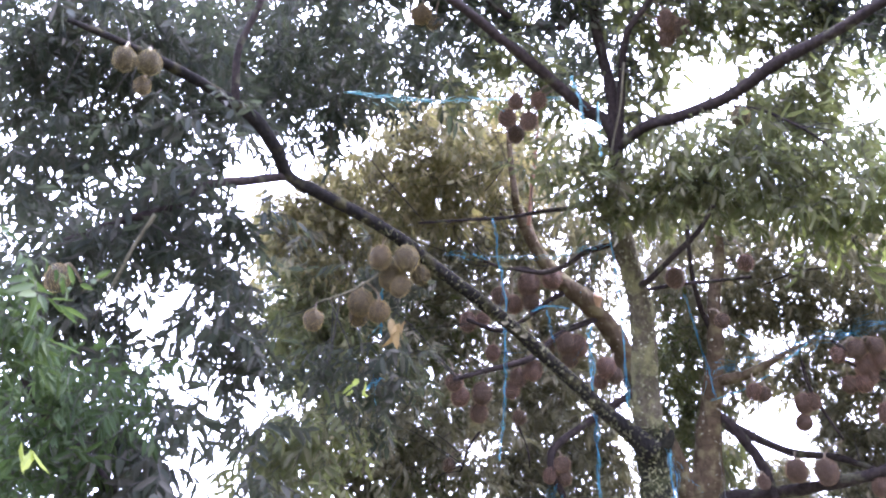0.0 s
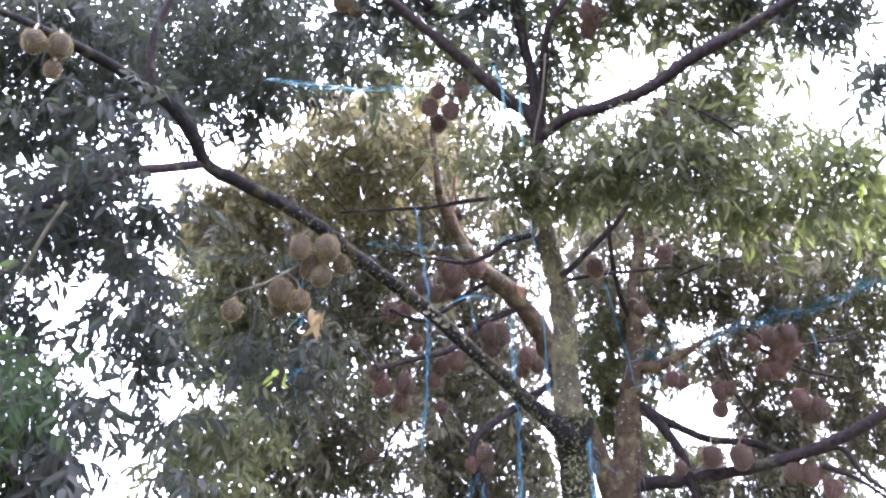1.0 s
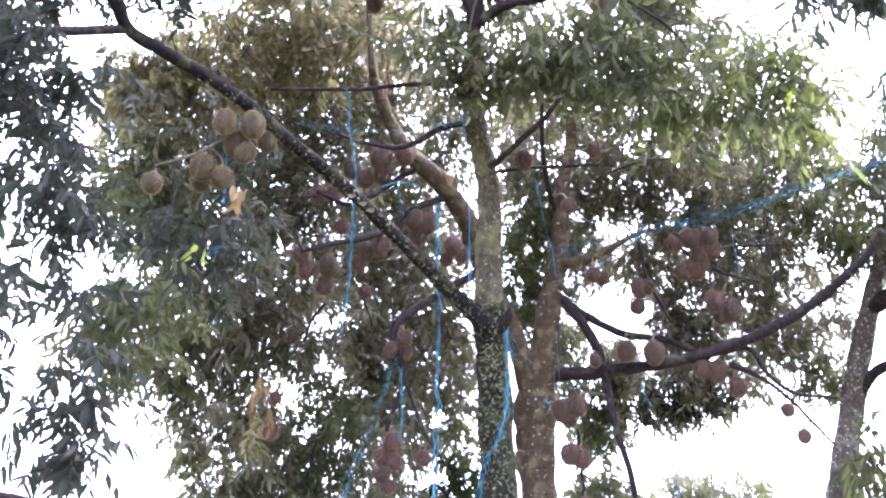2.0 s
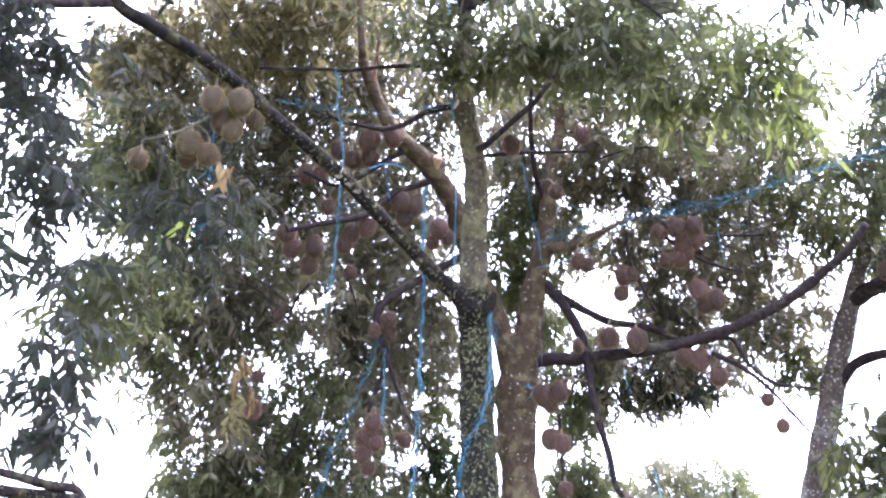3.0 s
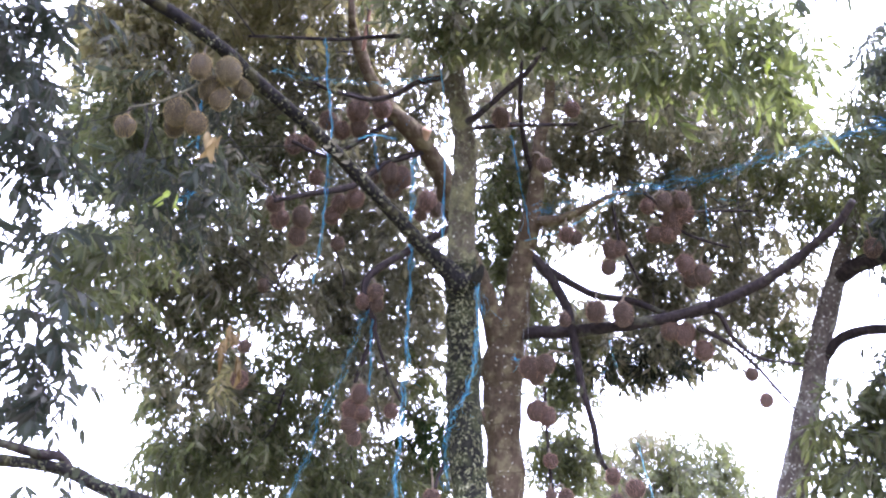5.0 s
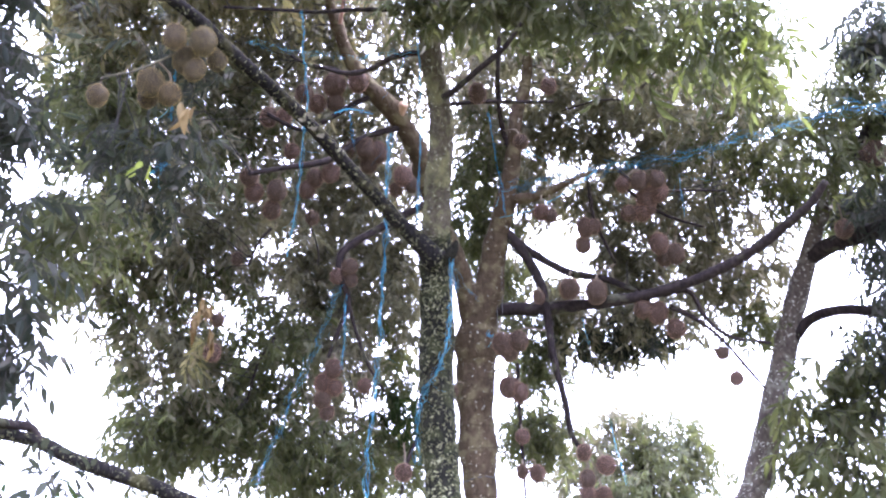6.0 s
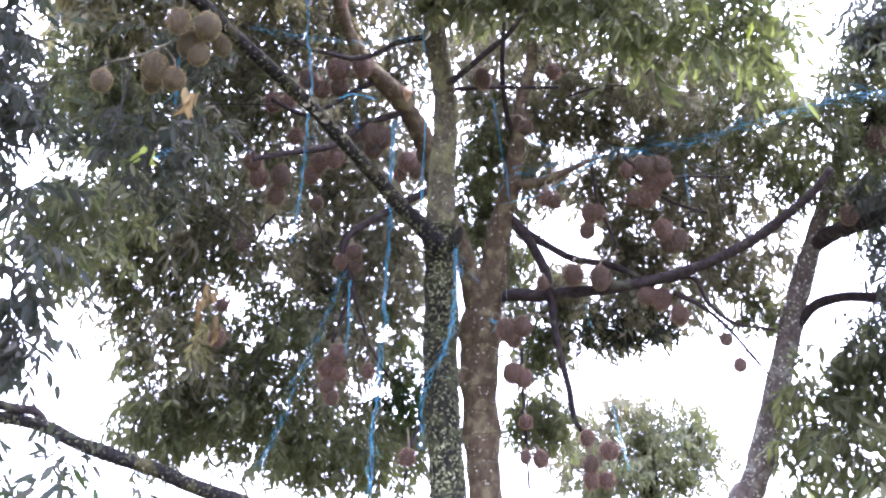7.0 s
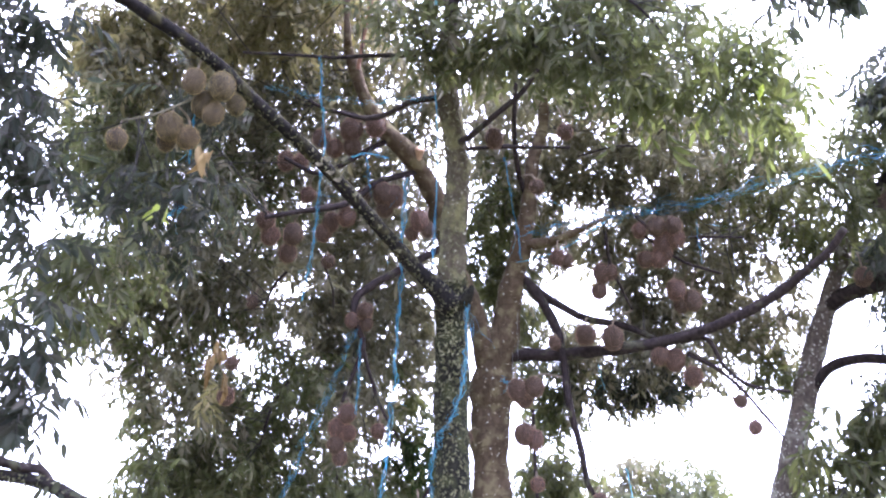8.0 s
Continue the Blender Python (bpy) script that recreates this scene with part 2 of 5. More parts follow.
def limb(parent, name, points, radii, mat, label=""):
    """A trunk, limb or branch: a knobbly tapering tube through points."""
    line = spline(points, 8)
    rad = np.interp(np.linspace(0, 1, len(line)), np.linspace(0, 1, len(radii)), radii)
    wob = np.array([noise.noise_vector(Vector(p) * 2.6) for p in line]) * rad[:, None] * 0.14
    wob[0] = 0
    line = line + wob
    lumps = np.array([1 + 0.13 * noise.noise(Vector(p) * 6.0 + Vector((9, 0, 0))) for p in line])
    thick = max(radii)
    v, f = tube(line, rad * lumps, 14 if thick > 0.08 else 10 if thick > 0.03 else 7, 0.16)
    own = parent
    while own.parent:
        own = own.parent
    TREES[own.name].extend(line.tolist())
    return part(name, mesh_of(name, v, f, [mat], smooth=True), parent, label)


def leaf_shape(length, width, fold, bend):
    """One leaf along +x: a lance-shaped blade of two halves, folded along its midrib and bent down to its tip."""
    xs = np.array([0.0, 0.28, 0.68, 1.0]) * length
    z = -bend * (xs / length) ** 2 * length
    half = np.array([0, 0.46, 0.4, 0]) * width
    v = np.array([(xs[0], 0, z[0]), (xs[3], 0, z[3])] + [(xs[i], s * half[i], z[i] + fold * half[i]) for s in (1, -1) for i in (1, 2)])
    return v, [(0, 1, 3, 2), (1, 0, 4, 5)]


def turn_to(way, up):
    x = way / (np.linalg.norm(way) + 1e-9)
    y = np.cross(up, x)
    y /= np.linalg.norm(y) + 1e-9
    return np.stack([x, y, np.cross(x, y)], 1)


def spray_template(rng, leaves=9, size=0.3, leaf=0.12):
    """A drooping twig with two rows of leaves that hang from it."""
    verts, faces, slot = [], [], []
    s = np.linspace(0, 1, 3)
    line = np.stack([s * size, 0.03 * np.sin(3 * s + rng.uniform(0, 6)), -0.28 * size * s**2], 1)
    v, f = tube(line, np.linspace(0.0035, 0.0015, 3), 3)
    faces += [tuple(i for i in q) for q in f]
    verts += list(v)
    slot += [0] * len(f)
    for k in range(leaves):
        at = 0.12 + 0.88 * k / (leaves - 1)
        p = np.array([np.interp(at, s, line[:, j]) for j in range(3)])
        side = 1 if k % 2 else -1
        swing = rng.uniform(35, 70) * side if k < leaves - 1 else rng.uniform(-15, 15)
        drop = rng.uniform(10, 60)
        a, d = math.radians(swing), math.radians(drop)
        way = np.array([math.cos(a) * math.cos(d), math.sin(a) * math.cos(d), -math.sin(d)])
        up = np.array([0, 0, 1.0]) + rng.normal(0, 0.35, 3)
        lv, lf = leaf_shape(leaf * rng.uniform(0.75, 1.2), leaf * rng.uniform(0.23, 0.32), rng.uniform(0.05, 0.35), rng.uniform(0.05, 0.3))
        lv = lv @ turn_to(way, up).T + p
        base = len(verts)
        verts += list(lv)
        faces += [tuple(base + i for i in q) for q in lf]
        slot += [1] * len(lf)
    return np.array(verts), faces, slot


RNG = np.random.default_rng(7)
SPRAYS = [spray_template(RNG, int(RNG.integers(6, 10)), RNG.uniform(0.15, 0.25), RNG.uniform(0.1, 0.135)) for _ in range(16)]

SPRAY_LOOPS = [(np.array([i for q in tf for i in q]), np.array([len(q) for q in tf])) for _, tf, _ in SPRAYS]

SPRAY_MESHES = {}
SIGHT_SHAFTS = []


def sight_shaft(a, b, ra, rb):
    """A leafless shaft from a to b along a camera sight line, fitted to its view."""
    SIGHT_SHAFTS.append((np.array(a), np.array(b), ra, rb))


def in_sight_shaft(p):
    for a, b, ra, rb in SIGHT_SHAFTS:
        ab = b - a
        k = min(1.0, max(0.0, (p - a) @ ab / (ab @ ab)))
        if np.linalg.norm(p - a - k * ab) < ra + (rb - ra) * k:
            return True
    return False


def clump(parent, centre, rx, rz, tone, dens=1.0, size=1.0, deep=1.0, stems=2, pick=False):
    """A clump of leafy sprays in a loose ellipsoid, with thin branchlets that lead to it from the nearest limb."""
    rng = np.random.default_rng(abs(hash((round(centre[0] * 100), round(centre[1] * 100), round(centre[2] * 100)))) % 2**32)
    centre = np.array(centre, float)
    ry = deep * 0.5 * (rx + rz)
    count = max(4, int(dens * 188 * math.pi * rx * rz / size**2))
    tufts = max(3, count // 2)
    even = (rng.uniform(0, 1, 3) + np.arange(1, tufts + 1)[:, None] * (0.8191725, 0.6710436, 0.5497005)) % 1.0
    tilt, spin = 2 * even[:, 0] - 1, 2 * math.pi * even[:, 1]
    flat = np.sqrt(1 - tilt**2)
    hearts = np.stack([flat * np.cos(spin), flat * np.sin(spin), tilt], 1) * np.maximum(0.03, even[:, 2:]) ** 0.42
    home = np.arange(count) % tufts
    inside = rng.normal(size=(count, 3)) * (1, 1, 0.6)
    inside /= np.linalg.norm(inside, axis=1, keepdims=True)
    closed = np.array([not in_sight_shaft(centre + h * (rx, ry, rz)) for h in hearts])
    home, inside = home[closed[home]], inside[closed[home]]
    count = len(home)
    spots = centre + hearts[home] * (rx, ry, rz) + inside * rng.uniform(0.02, 0.11, (count, 1)) * size
    V, base = [], 0
    loops, totals, slots = [], [], []
    if tone not in SPRAY_MESHES:
        SPRAY_MESHES[tone] = [mesh_of("leaf_spray", tv, tf, [TWIG, LEAVES[tone]], ts) for tv, tf, ts in SPRAYS]
    for p, off in zip(spots, inside):
        which = int(rng.integers(len(SPRAYS)))
        tv, tf, ts = SPRAYS[which]
        yaw = math.atan2(off[1], off[0]) + rng.normal(0, 0.45)
        pitch = math.radians(rng.normal(-26, 18)) + 0.5 * off[2]
        m = np.array(Euler((rng.normal(0, 0.55), -pitch, yaw)).to_matrix())
        k = size * rng.uniform(0.8, 1.2)
        if pick:
            ob = new("leaf_spray", SPRAY_MESHES[tone][which])
            ob.parent = parent
            ob.matrix_basis = Matrix.LocRotScale(p, Matrix(m).to_quaternion(), (k, k, k))
            continue
        V.append(tv * k @ m.T + p)
        flat_loops, sizes = SPRAY_LOOPS[which]
        loops.append(flat_loops + base)
        totals.append(sizes)
        slots.append(ts)
        base += len(tv)
    own = TREES[parent.name]
    if own and stems:
        near = np.array(own)
        for _ in range(stems):
            if not closed.any():
                break
            end = centre + hearts[closed][int(rng.integers(closed.sum()))] * (rx, ry, rz)
            gap = np.linalg.norm(near - end, axis=1)
            root = near[int(rng.choice(np.argsort(gap)[:12]))]
            if gap.min() > 1.1 * max(rx, rz) + 0.5:
                root = end + rng.normal(0, 0.25, 3) + (0, 0, 0.25)
            mid = 0.5 * (root + end) + rng.normal(0, 0.08, 3) * np.linalg.norm(end - root)
            line = spline([root, mid, end], 5)
            v, f = tube(line, np.linspace(0.005, 0.002, len(line)), 4)
            V.append(np.array(v))
            loops.append(np.array([base + i for q in f for i in q]))
            totals.append([len(q) for q in f])
            slots.append([0] * len(f))
            base += len(v)
    if not V:
        return None
    me = joined_mesh("leaf_clump", np.vstack(V), np.concatenate(loops), np.concatenate(totals), np.concatenate(slots), [TWIG, LEAVES[tone]])
    return part("leaf_clump", me, parent, kind="stuff")


def studs(limb_ob, count, size, mat, label, name="fern_leaves", stand=0.5, low=-99.0, high=99.0, flat=False):
    """Small oval leaves or crusts that sit all over a limb's bark."""
    rng = np.random.default_rng(count)
    me = limb_ob.data
    cent = np.array([p.center for p in me.polygons])
    norm = np.array([p.normal for p in me.polygons])
    area = np.array([p.area for p in me.polygons])
    area[-2:] = 0
    patch = np.array([0.55 + 0.9 * max(0.0, noise.noise(Vector(c) * 6.5) + 0.15) for c in cent])
    wgt = area * patch * ((cent[:, 2] > low) & (cent[:, 2] < high))
    pick = rng.choice(len(cent), count, p=wgt / wgt.sum())
    V, F = [], []
    for i in pick:
        poly = me.polygons[int(i)]
        q = np.array([me.vertices[k].co for k in poly.vertices])
        mixw = rng.dirichlet(np.ones(len(q)))
        p, n = mixw @ q, norm[i]
        along = rng.normal(size=3) - (0, 0, 0.5)
        along -= n * (along @ n)
        along /= np.linalg.norm(along) + 1e-9
        L = size * rng.uniform(0.5, 1.25)
        if flat:
            lv, lf = leaf_shape(L, L * 1.5, 0.05, 0.0)
            way = along
        else:
            lv, lf = leaf_shape(L, L * rng.uniform(0.26, 0.38), 0.2, rng.uniform(0.0, 0.4))
            way = along + n * rng.uniform(0.1, 2 * stand)
        lv = lv @ turn_to(way, n).T + p + 0.003 * n
        F.extend([tuple(len(V) + k for k in f) for f in lf])
        V.extend(lv)
    return part(name, mesh_of(name, V, F, [mat]), limb_ob, label, "stuff")


def curled_leaf(length, width, curl, rng):
    """A dry leaf along +x: its sides roll in, its tip bends over and its rim is wavy."""
    V, F = [], []
    for i in range(8):
        u = i / 7
        w = width * (0.06 + math.sin(math.pi * min(1, u * 1.02)) ** 0.75)
        bend = curl * 1.4 * u**2
        for k in range(5):
            a = (k - 2) / 2
            roll = a * (0.5 + 1.1 * curl)
            r = 0.5 * w / max(0.5, 0.5 + 1.1 * curl)
            z = r * (1 - math.cos(roll)) + 0.05 * width * math.sin(9 * u + 2 * a + rng.uniform(0, 0.6))
            V.append((length * u * math.cos(0.5 * bend) - z * math.sin(bend), r * math.sin(roll), -length * u * math.sin(0.5 * bend) + z * math.cos(bend)))
    for i in range(7):
        for k in range(4):
            F.append((5 * i + k, 5 * i + k + 1, 5 * i + k + 6, 5 * i + k + 5))
    return np.array(V), F


def dry_leaves(points, length, count, name="dry_leaf", label="curled dry golden-tan leaves hanging from a twig"):
    """A bunch of withered leaves that hang together from one twig."""
    for p in points:
        V, F = [], []
        for _ in range(count):
            lv, lf = curled_leaf(length * RNG.uniform(0.7, 1.15), length * RNG.uniform(0.24, 0.34), RNG.uniform(0.2, 0.7), RNG)
            way = np.array([RNG.normal(0, 0.16), RNG.normal(0, 0.16), -1.0])
            lv = lv @ turn_to(way, RNG.normal(0, 1, 3)).T + np.array(p) + RNG.normal(0, 0.02, 3)
            F.extend([tuple(len(V) + k for k in f) for f in lf])
            V.extend(lv)
        tagged(new(name, mesh_of(name, V, F, [DRY], smooth=True)), label=label, category="leaf")


def loose_leaves(points, length, mat, name, label, category="leaf", spread=0.06, sway=0.5, slim=0.33):
    """A handful of hanging leaves about a point each."""
    for p in points:
        V, F = [], []
        for _ in range(5):
            lv, lf = leaf_shape(length * RNG.uniform(0.7, 1.1), length * slim * RNG.uniform(0.85, 1.15), 0.3, RNG.uniform(0, 0.3))
            way = np.array([RNG.normal(0, sway), RNG.normal(0, sway), -1.0])
            lv = lv @ turn_to(way, RNG.normal(0, 1, 3)).T + np.array(p) + RNG.normal(0, spread * 0.4, 3)
            F.extend([tuple(len(V) + k for k in f) for f in lf])
            V.extend(lv)
        tagged(new(name, mesh_of(name, V, F, [mat])), label=label, category=category)


def durian_mesh(rng, long=1.12, spines=430):
    """A spiny fruit of width 1, hanging from the origin: an egg-shaped body set with four-sided spines."""
    verts, faces = [], []
    rings, segs = 11, 16

    def body(u, a):
        r = 0.44 * math.sin(math.pi * u) ** 0.8 * (1 + 0.05 * math.cos(5 * a)) * (1 - 0.12 * (u - 0.45))
        return np.array([r * math.cos(a), r * math.sin(a), -long * 0.92 * 0.5 * (1 - math.cos(math.pi * u))])

    for i in range(rings + 1):
        for k in range(segs):
            verts.append(body(max(0.015, min(0.985, i / rings)), 2 * math.pi * k / segs))
    faces += [(i * segs + k, (i + 1) * segs + k, (i + 1) * segs + (k + 1) % segs, i * segs + (k + 1) % segs) for i in range(rings) for k in range(segs)]
    faces += [tuple(range(segs)), tuple(rings * segs + k for k in range(segs))[::-1]]
    slots = [0] * len(faces)
    for i in range(spines):
        c = 1 - 2 * (i + 0.5) / spines
        u, a = math.acos(c) / math.pi, i * 2.39996 + rng.normal(0, 0.025)
        u = min(0.97, max(0.03, u))
        p = body(u, a)
        du, da = body(u + 0.01, a) - body(u - 0.01, a), body(u, a + 0.02) - body(u, a - 0.02)
        nrm = np.cross(du, da)
        nrm /= np.linalg.norm(nrm) + 1e-9
        if nrm @ (p - np.array([0, 0, -0.5 * long])) < 0:
            nrm = -nrm
        t1 = du / (np.linalg.norm(du) + 1e-9)
        t2 = np.cross(nrm, t1)
        w, h = 0.036, 0.066 * rng.uniform(0.85, 1.15)
        b = len(verts)
        tip = p + h * nrm + rng.normal(0, 0.005, 3)
        foot = [p + w * t - 0.01 * nrm for t in (t1, t2, -t1, -t2)]
        verts += foot + [0.45 * q + 0.55 * (tip - 0.18 * h * nrm) for q in foot] + [tip]
        faces += [(b + k, b + (k + 1) % 4, b + 4 + (k + 1) % 4, b + 4 + k) for k in range(4)]
        faces += [(b + 4 + k, b + 4 + (k + 1) % 4, b + 8) for k in range(4)]
        # slot 0: feet and gaps in the shade colour, slot 1: tips in the lit colour
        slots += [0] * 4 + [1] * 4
    return verts, faces, slots


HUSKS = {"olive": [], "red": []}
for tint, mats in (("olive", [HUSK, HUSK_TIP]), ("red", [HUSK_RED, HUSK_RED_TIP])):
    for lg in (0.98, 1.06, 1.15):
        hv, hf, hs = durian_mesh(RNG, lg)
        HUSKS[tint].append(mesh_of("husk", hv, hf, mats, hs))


def durians(rows, tint="olive", label="ripening olive-brown spiny durian hanging by its stalk"):
    """Durians: x, y, z of the middle and width of each."""
    allpts = np.array([p for some in TREES.values() for p in some])
    for x, y, z, w in rows:
        w *= 0.95
        lean = RNG.normal(0, 0.16, 2)
        top = np.array([x, y, z + 0.5 * w])
        ob = tagged(new("durian"), label=label, category="durian", group="durians in the trees")
        ob.matrix_basis = Matrix.Translation(top) @ Euler((lean[0], lean[1], RNG.uniform(0, 6.28))).to_matrix().to_4x4()
        husk = new("husk", HUSKS[tint][int(RNG.integers(3))])
        husk.parent, husk.scale = ob, (w, w, w)
        gap = allpts - top
        cost = np.linalg.norm(gap, axis=1) + 0.6 * np.maximum(0, -gap[:, 2] + 0.02)
        to = allpts[int(cost.argmin())]
        if cost.min() > 0.32:
            to = top + np.array([RNG.normal(0, 0.03), RNG.normal(0, 0.03), 0.16])
        inv = ob.matrix_basis.inverted()
        way = [np.array(inv @ Vector(q)) for q in (top + (0, 0, -0.01), top + (0, 0, 0.05) + 0.25 * (to - top), to)]
        line = spline(way, 4)
        v, f = tube(line, np.interp(np.linspace(0, 1, len(line)), [0, 0.25, 1], [0.011, 0.007, 0.006]), 6)
        part("stalk", mesh_of("stalk", v, f, [STALK], smooth=True), ob, "pale brown stalk")


def twine(points, strands=3, width=0.008, spread=0.02, fray=0, mat=None, label="frayed blue plastic raffia twine tied in the branches"):
    """Flat plastic strings that wander together along a way, some with loose ends."""
    line = spline(points, 10)
    width *= 0.42
    strands += 2
    top = tagged(new("twine"), label=label, category="twine", group="twine in the trees")
    for s in range(strands + fray):
        a, b = 0, len(line)
        if s >= strands:
            a = int(RNG.integers(0, max(1, len(line) - 6)))
            b = min(len(line), a + int(RNG.integers(5, 10)))
        seg = line[a:b].copy()
        ph = RNG.uniform(0, 20, 3)
        for i in range(len(seg)):
            k = (a + i) * 0.33
            seg[i] += spread * np.array(noise.noise_vector(Vector((k * 0.9 + ph[0], ph[1], ph[2])))) * (2.2 if s else 0.8)
        if s >= strands:
            out = RNG.normal(0, 1, 3) * (1, 1, 0.6) - (0, 0, 0.5)
            seg += np.linspace(0, 1, len(seg))[:, None] ** 1.5 * out * 0.09
        tang = np.gradient(seg, axis=0)
        w = width * RNG.uniform(0.5, 1.2) * (0.55 if s >= strands else 1)
        V, F = [], []
        tw = RNG.uniform(0, 6.28)
        for i, p in enumerate(seg):
            t = tang[i] / (np.linalg.norm(tang[i]) + 1e-9)
            u = np.cross(t, (0.3, 1, 0.2))
            u /= np.linalg.norm(u) + 1e-9
            u = u * math.cos(tw + 0.8 * i) + np.cross(t, u) * math.sin(tw + 0.8 * i)
            q = np.cross(t, u)
            V += [p + u * w * 0.5, p + q * w * 0.12, p - u * w * 0.5, p - q * w * 0.12]
        for i in range(len(seg) - 1):
            for k in range(4):
                F.append((4 * i + k, 4 * i + (k + 1) % 4, 4 * i + 4 + (k + 1) % 4, 4 * i + 4 + k))
        part("strand", mesh_of("strand", V, F, [mat or BLUE]), top)
    return top


# ---- ground ----
bm = bmesh.new()
for i in range(60):
    for k in range(60):
        u, v = (i - 29.5) / 29.5, (k - 29.5) / 29.5
        x, y = 1500 * u * abs(u) ** 2.2, 1500 * v * abs(v) ** 2.2
        far = math.hypot(x, y)
        bm.verts.new((x, y, 0.12 * noise.noise(Vector((x * 0.2, y * 0.2, 0))) * min(1, far / 6) - 0.02))
bm.verts.ensure_lookup_table()
for i in range(59):
    for k in range(59):
        bm.faces.new([bm.verts[j] for j in (i * 60 + k, (i + 1) * 60 + k, (i + 1) * 60 + k + 1, i * 60 + k + 1)])
me = bpy.data.meshes.new("ground")
bm.to_mesh(me)
bm.free()
SOIL = plain("orchard_grass_and_soil", (0.045, 0.055, 0.028), (0.1, 0.085, 0.055), 0.95, 3.0, 0.6)
me.materials.append(SOIL)
tagged(new("ground", me), label="orchard ground of short grass and bare soil", category="ground", kind="structure")

# ---- the near tree: mossy trunk with a long mossy limb ----
front = tree("durian_tree", "durian tree with a mossy fern-covered trunk and hanging fruit")
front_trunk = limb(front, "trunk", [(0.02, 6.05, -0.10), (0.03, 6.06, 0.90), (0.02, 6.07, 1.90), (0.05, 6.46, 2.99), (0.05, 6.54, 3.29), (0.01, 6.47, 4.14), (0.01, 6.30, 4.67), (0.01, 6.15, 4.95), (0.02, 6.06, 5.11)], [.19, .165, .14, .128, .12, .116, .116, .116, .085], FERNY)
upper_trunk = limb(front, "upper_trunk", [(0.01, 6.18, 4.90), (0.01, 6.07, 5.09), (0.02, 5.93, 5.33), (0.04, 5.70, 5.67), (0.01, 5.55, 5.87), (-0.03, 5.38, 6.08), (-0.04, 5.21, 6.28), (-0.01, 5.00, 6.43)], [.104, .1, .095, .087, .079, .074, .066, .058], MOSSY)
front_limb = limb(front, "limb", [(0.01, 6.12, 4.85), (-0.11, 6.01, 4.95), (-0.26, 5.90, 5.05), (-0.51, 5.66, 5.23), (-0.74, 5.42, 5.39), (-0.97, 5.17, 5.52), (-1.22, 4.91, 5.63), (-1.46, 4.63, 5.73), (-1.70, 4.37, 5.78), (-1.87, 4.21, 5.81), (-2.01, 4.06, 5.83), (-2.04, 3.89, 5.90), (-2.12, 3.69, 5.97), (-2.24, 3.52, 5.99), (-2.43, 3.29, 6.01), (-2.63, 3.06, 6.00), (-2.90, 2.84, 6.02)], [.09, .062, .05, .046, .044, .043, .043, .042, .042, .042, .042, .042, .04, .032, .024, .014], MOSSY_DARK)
limb(front, "branch", [(-2.01, 4.06, 5.83), (-2.20, 3.94, 5.71), (-2.38, 3.81, 5.58), (-2.56, 3.75, 5.38), (-2.80, 3.62, 5.19), (-2.99, 3.51, 4.99)], [.034, .03, .028, .024, .018], DARK)
limb(front, "branch", [(-2.19, 3.55, 5.99), (-2.15, 3.39, 6.20), (-2.08, 3.32, 6.35), (-1.99, 3.24, 6.50), (-1.95, 3.10, 6.74)], [.026, .02, .015], DARK)
limb(front, "limb", [(-0.01, 5.00, 6.43), (-0.01, 4.86, 6.57), (-0.06, 4.76, 6.67), (-0.17, 4.66, 6.70), (-0.30, 4.52, 6.75), (-0.48, 4.29, 6.81), (-0.73, 4.01, 6.88), (-0.97, 3.73, 6.93), (-1.24, 3.46, 6.95)], [.05, .042, .045, .04, .036, .03, .025], DARK)
limb(front, "limb", [(-0.01, 5.00, 6.43), (-0.00, 4.79, 6.67), (-0.00, 4.61, 6.87), (-0.03, 4.47, 7.07), (-0.05, 4.31, 7.25), (-0.04, 4.07, 7.50)], [.046, .04, .036, .032, .028], DARK)
limb(front, "limb", [(-0.01, 5.00, 6.43), (0.05, 4.72, 6.70), (0.09, 4.53, 6.88), (0.15, 4.33, 7.04), (0.28, 4.21, 7.13), (0.49, 4.03, 7.24)], [.036, .03, .026, .022, .018], DARK)
limb(front, "limb", [(0.00, 4.90, 6.53), (0.20, 4.77, 6.58), (0.42, 4.70, 6.56), (0.75, 4.54, 6.53), (1.05, 4.31, 6.53), (1.36, 4.10, 6.50), (1.62, 3.88, 6.46), (1.85, 3.69, 6.40)], [.035, .042, .042, .04, .034, .028], DARK)
limb(front, "stub", [(0.03, 6.15, 4.85), (0.09, 6.11, 4.88), (0.13, 6.07, 4.92), (0.15, 6.05, 4.97)], [.06, .05, .034, .014], FERNY)
limb(front, "branch", [(0.06, 5.52, 5.81), (0.14, 5.41, 5.79), (0.27, 5.13, 5.72), (0.43, 4.92, 5.73), (0.54, 4.77, 5.81)], [.026, .02, .014], DARK)
limb(front, "branch", [(-0.05, 5.33, 6.05), (-0.28, 5.35, 6.02), (-0.44, 5.44, 5.99), (-0.61, 5.49, 5.99), (-0.85, 5.48, 6.05)], [.022, .018, .02, .012], DARK)
limb(front, "branch", [(-0.08, 5.12, 6.29), (-0.32, 5.22, 6.33), (-0.57, 5.29, 6.39), (-0.82, 5.36, 6.43), (-1.14, 5.47, 6.55), (-1.55, 5.56, 6.66)], [.018, .015, .01], DARK)
limb(front, "branch", [(0.77, 4.59, 6.48), (0.97, 4.58, 6.37), (1.21, 4.64, 6.18), (1.37, 4.71, 5.97)], [.012, .01, .006], DARK)
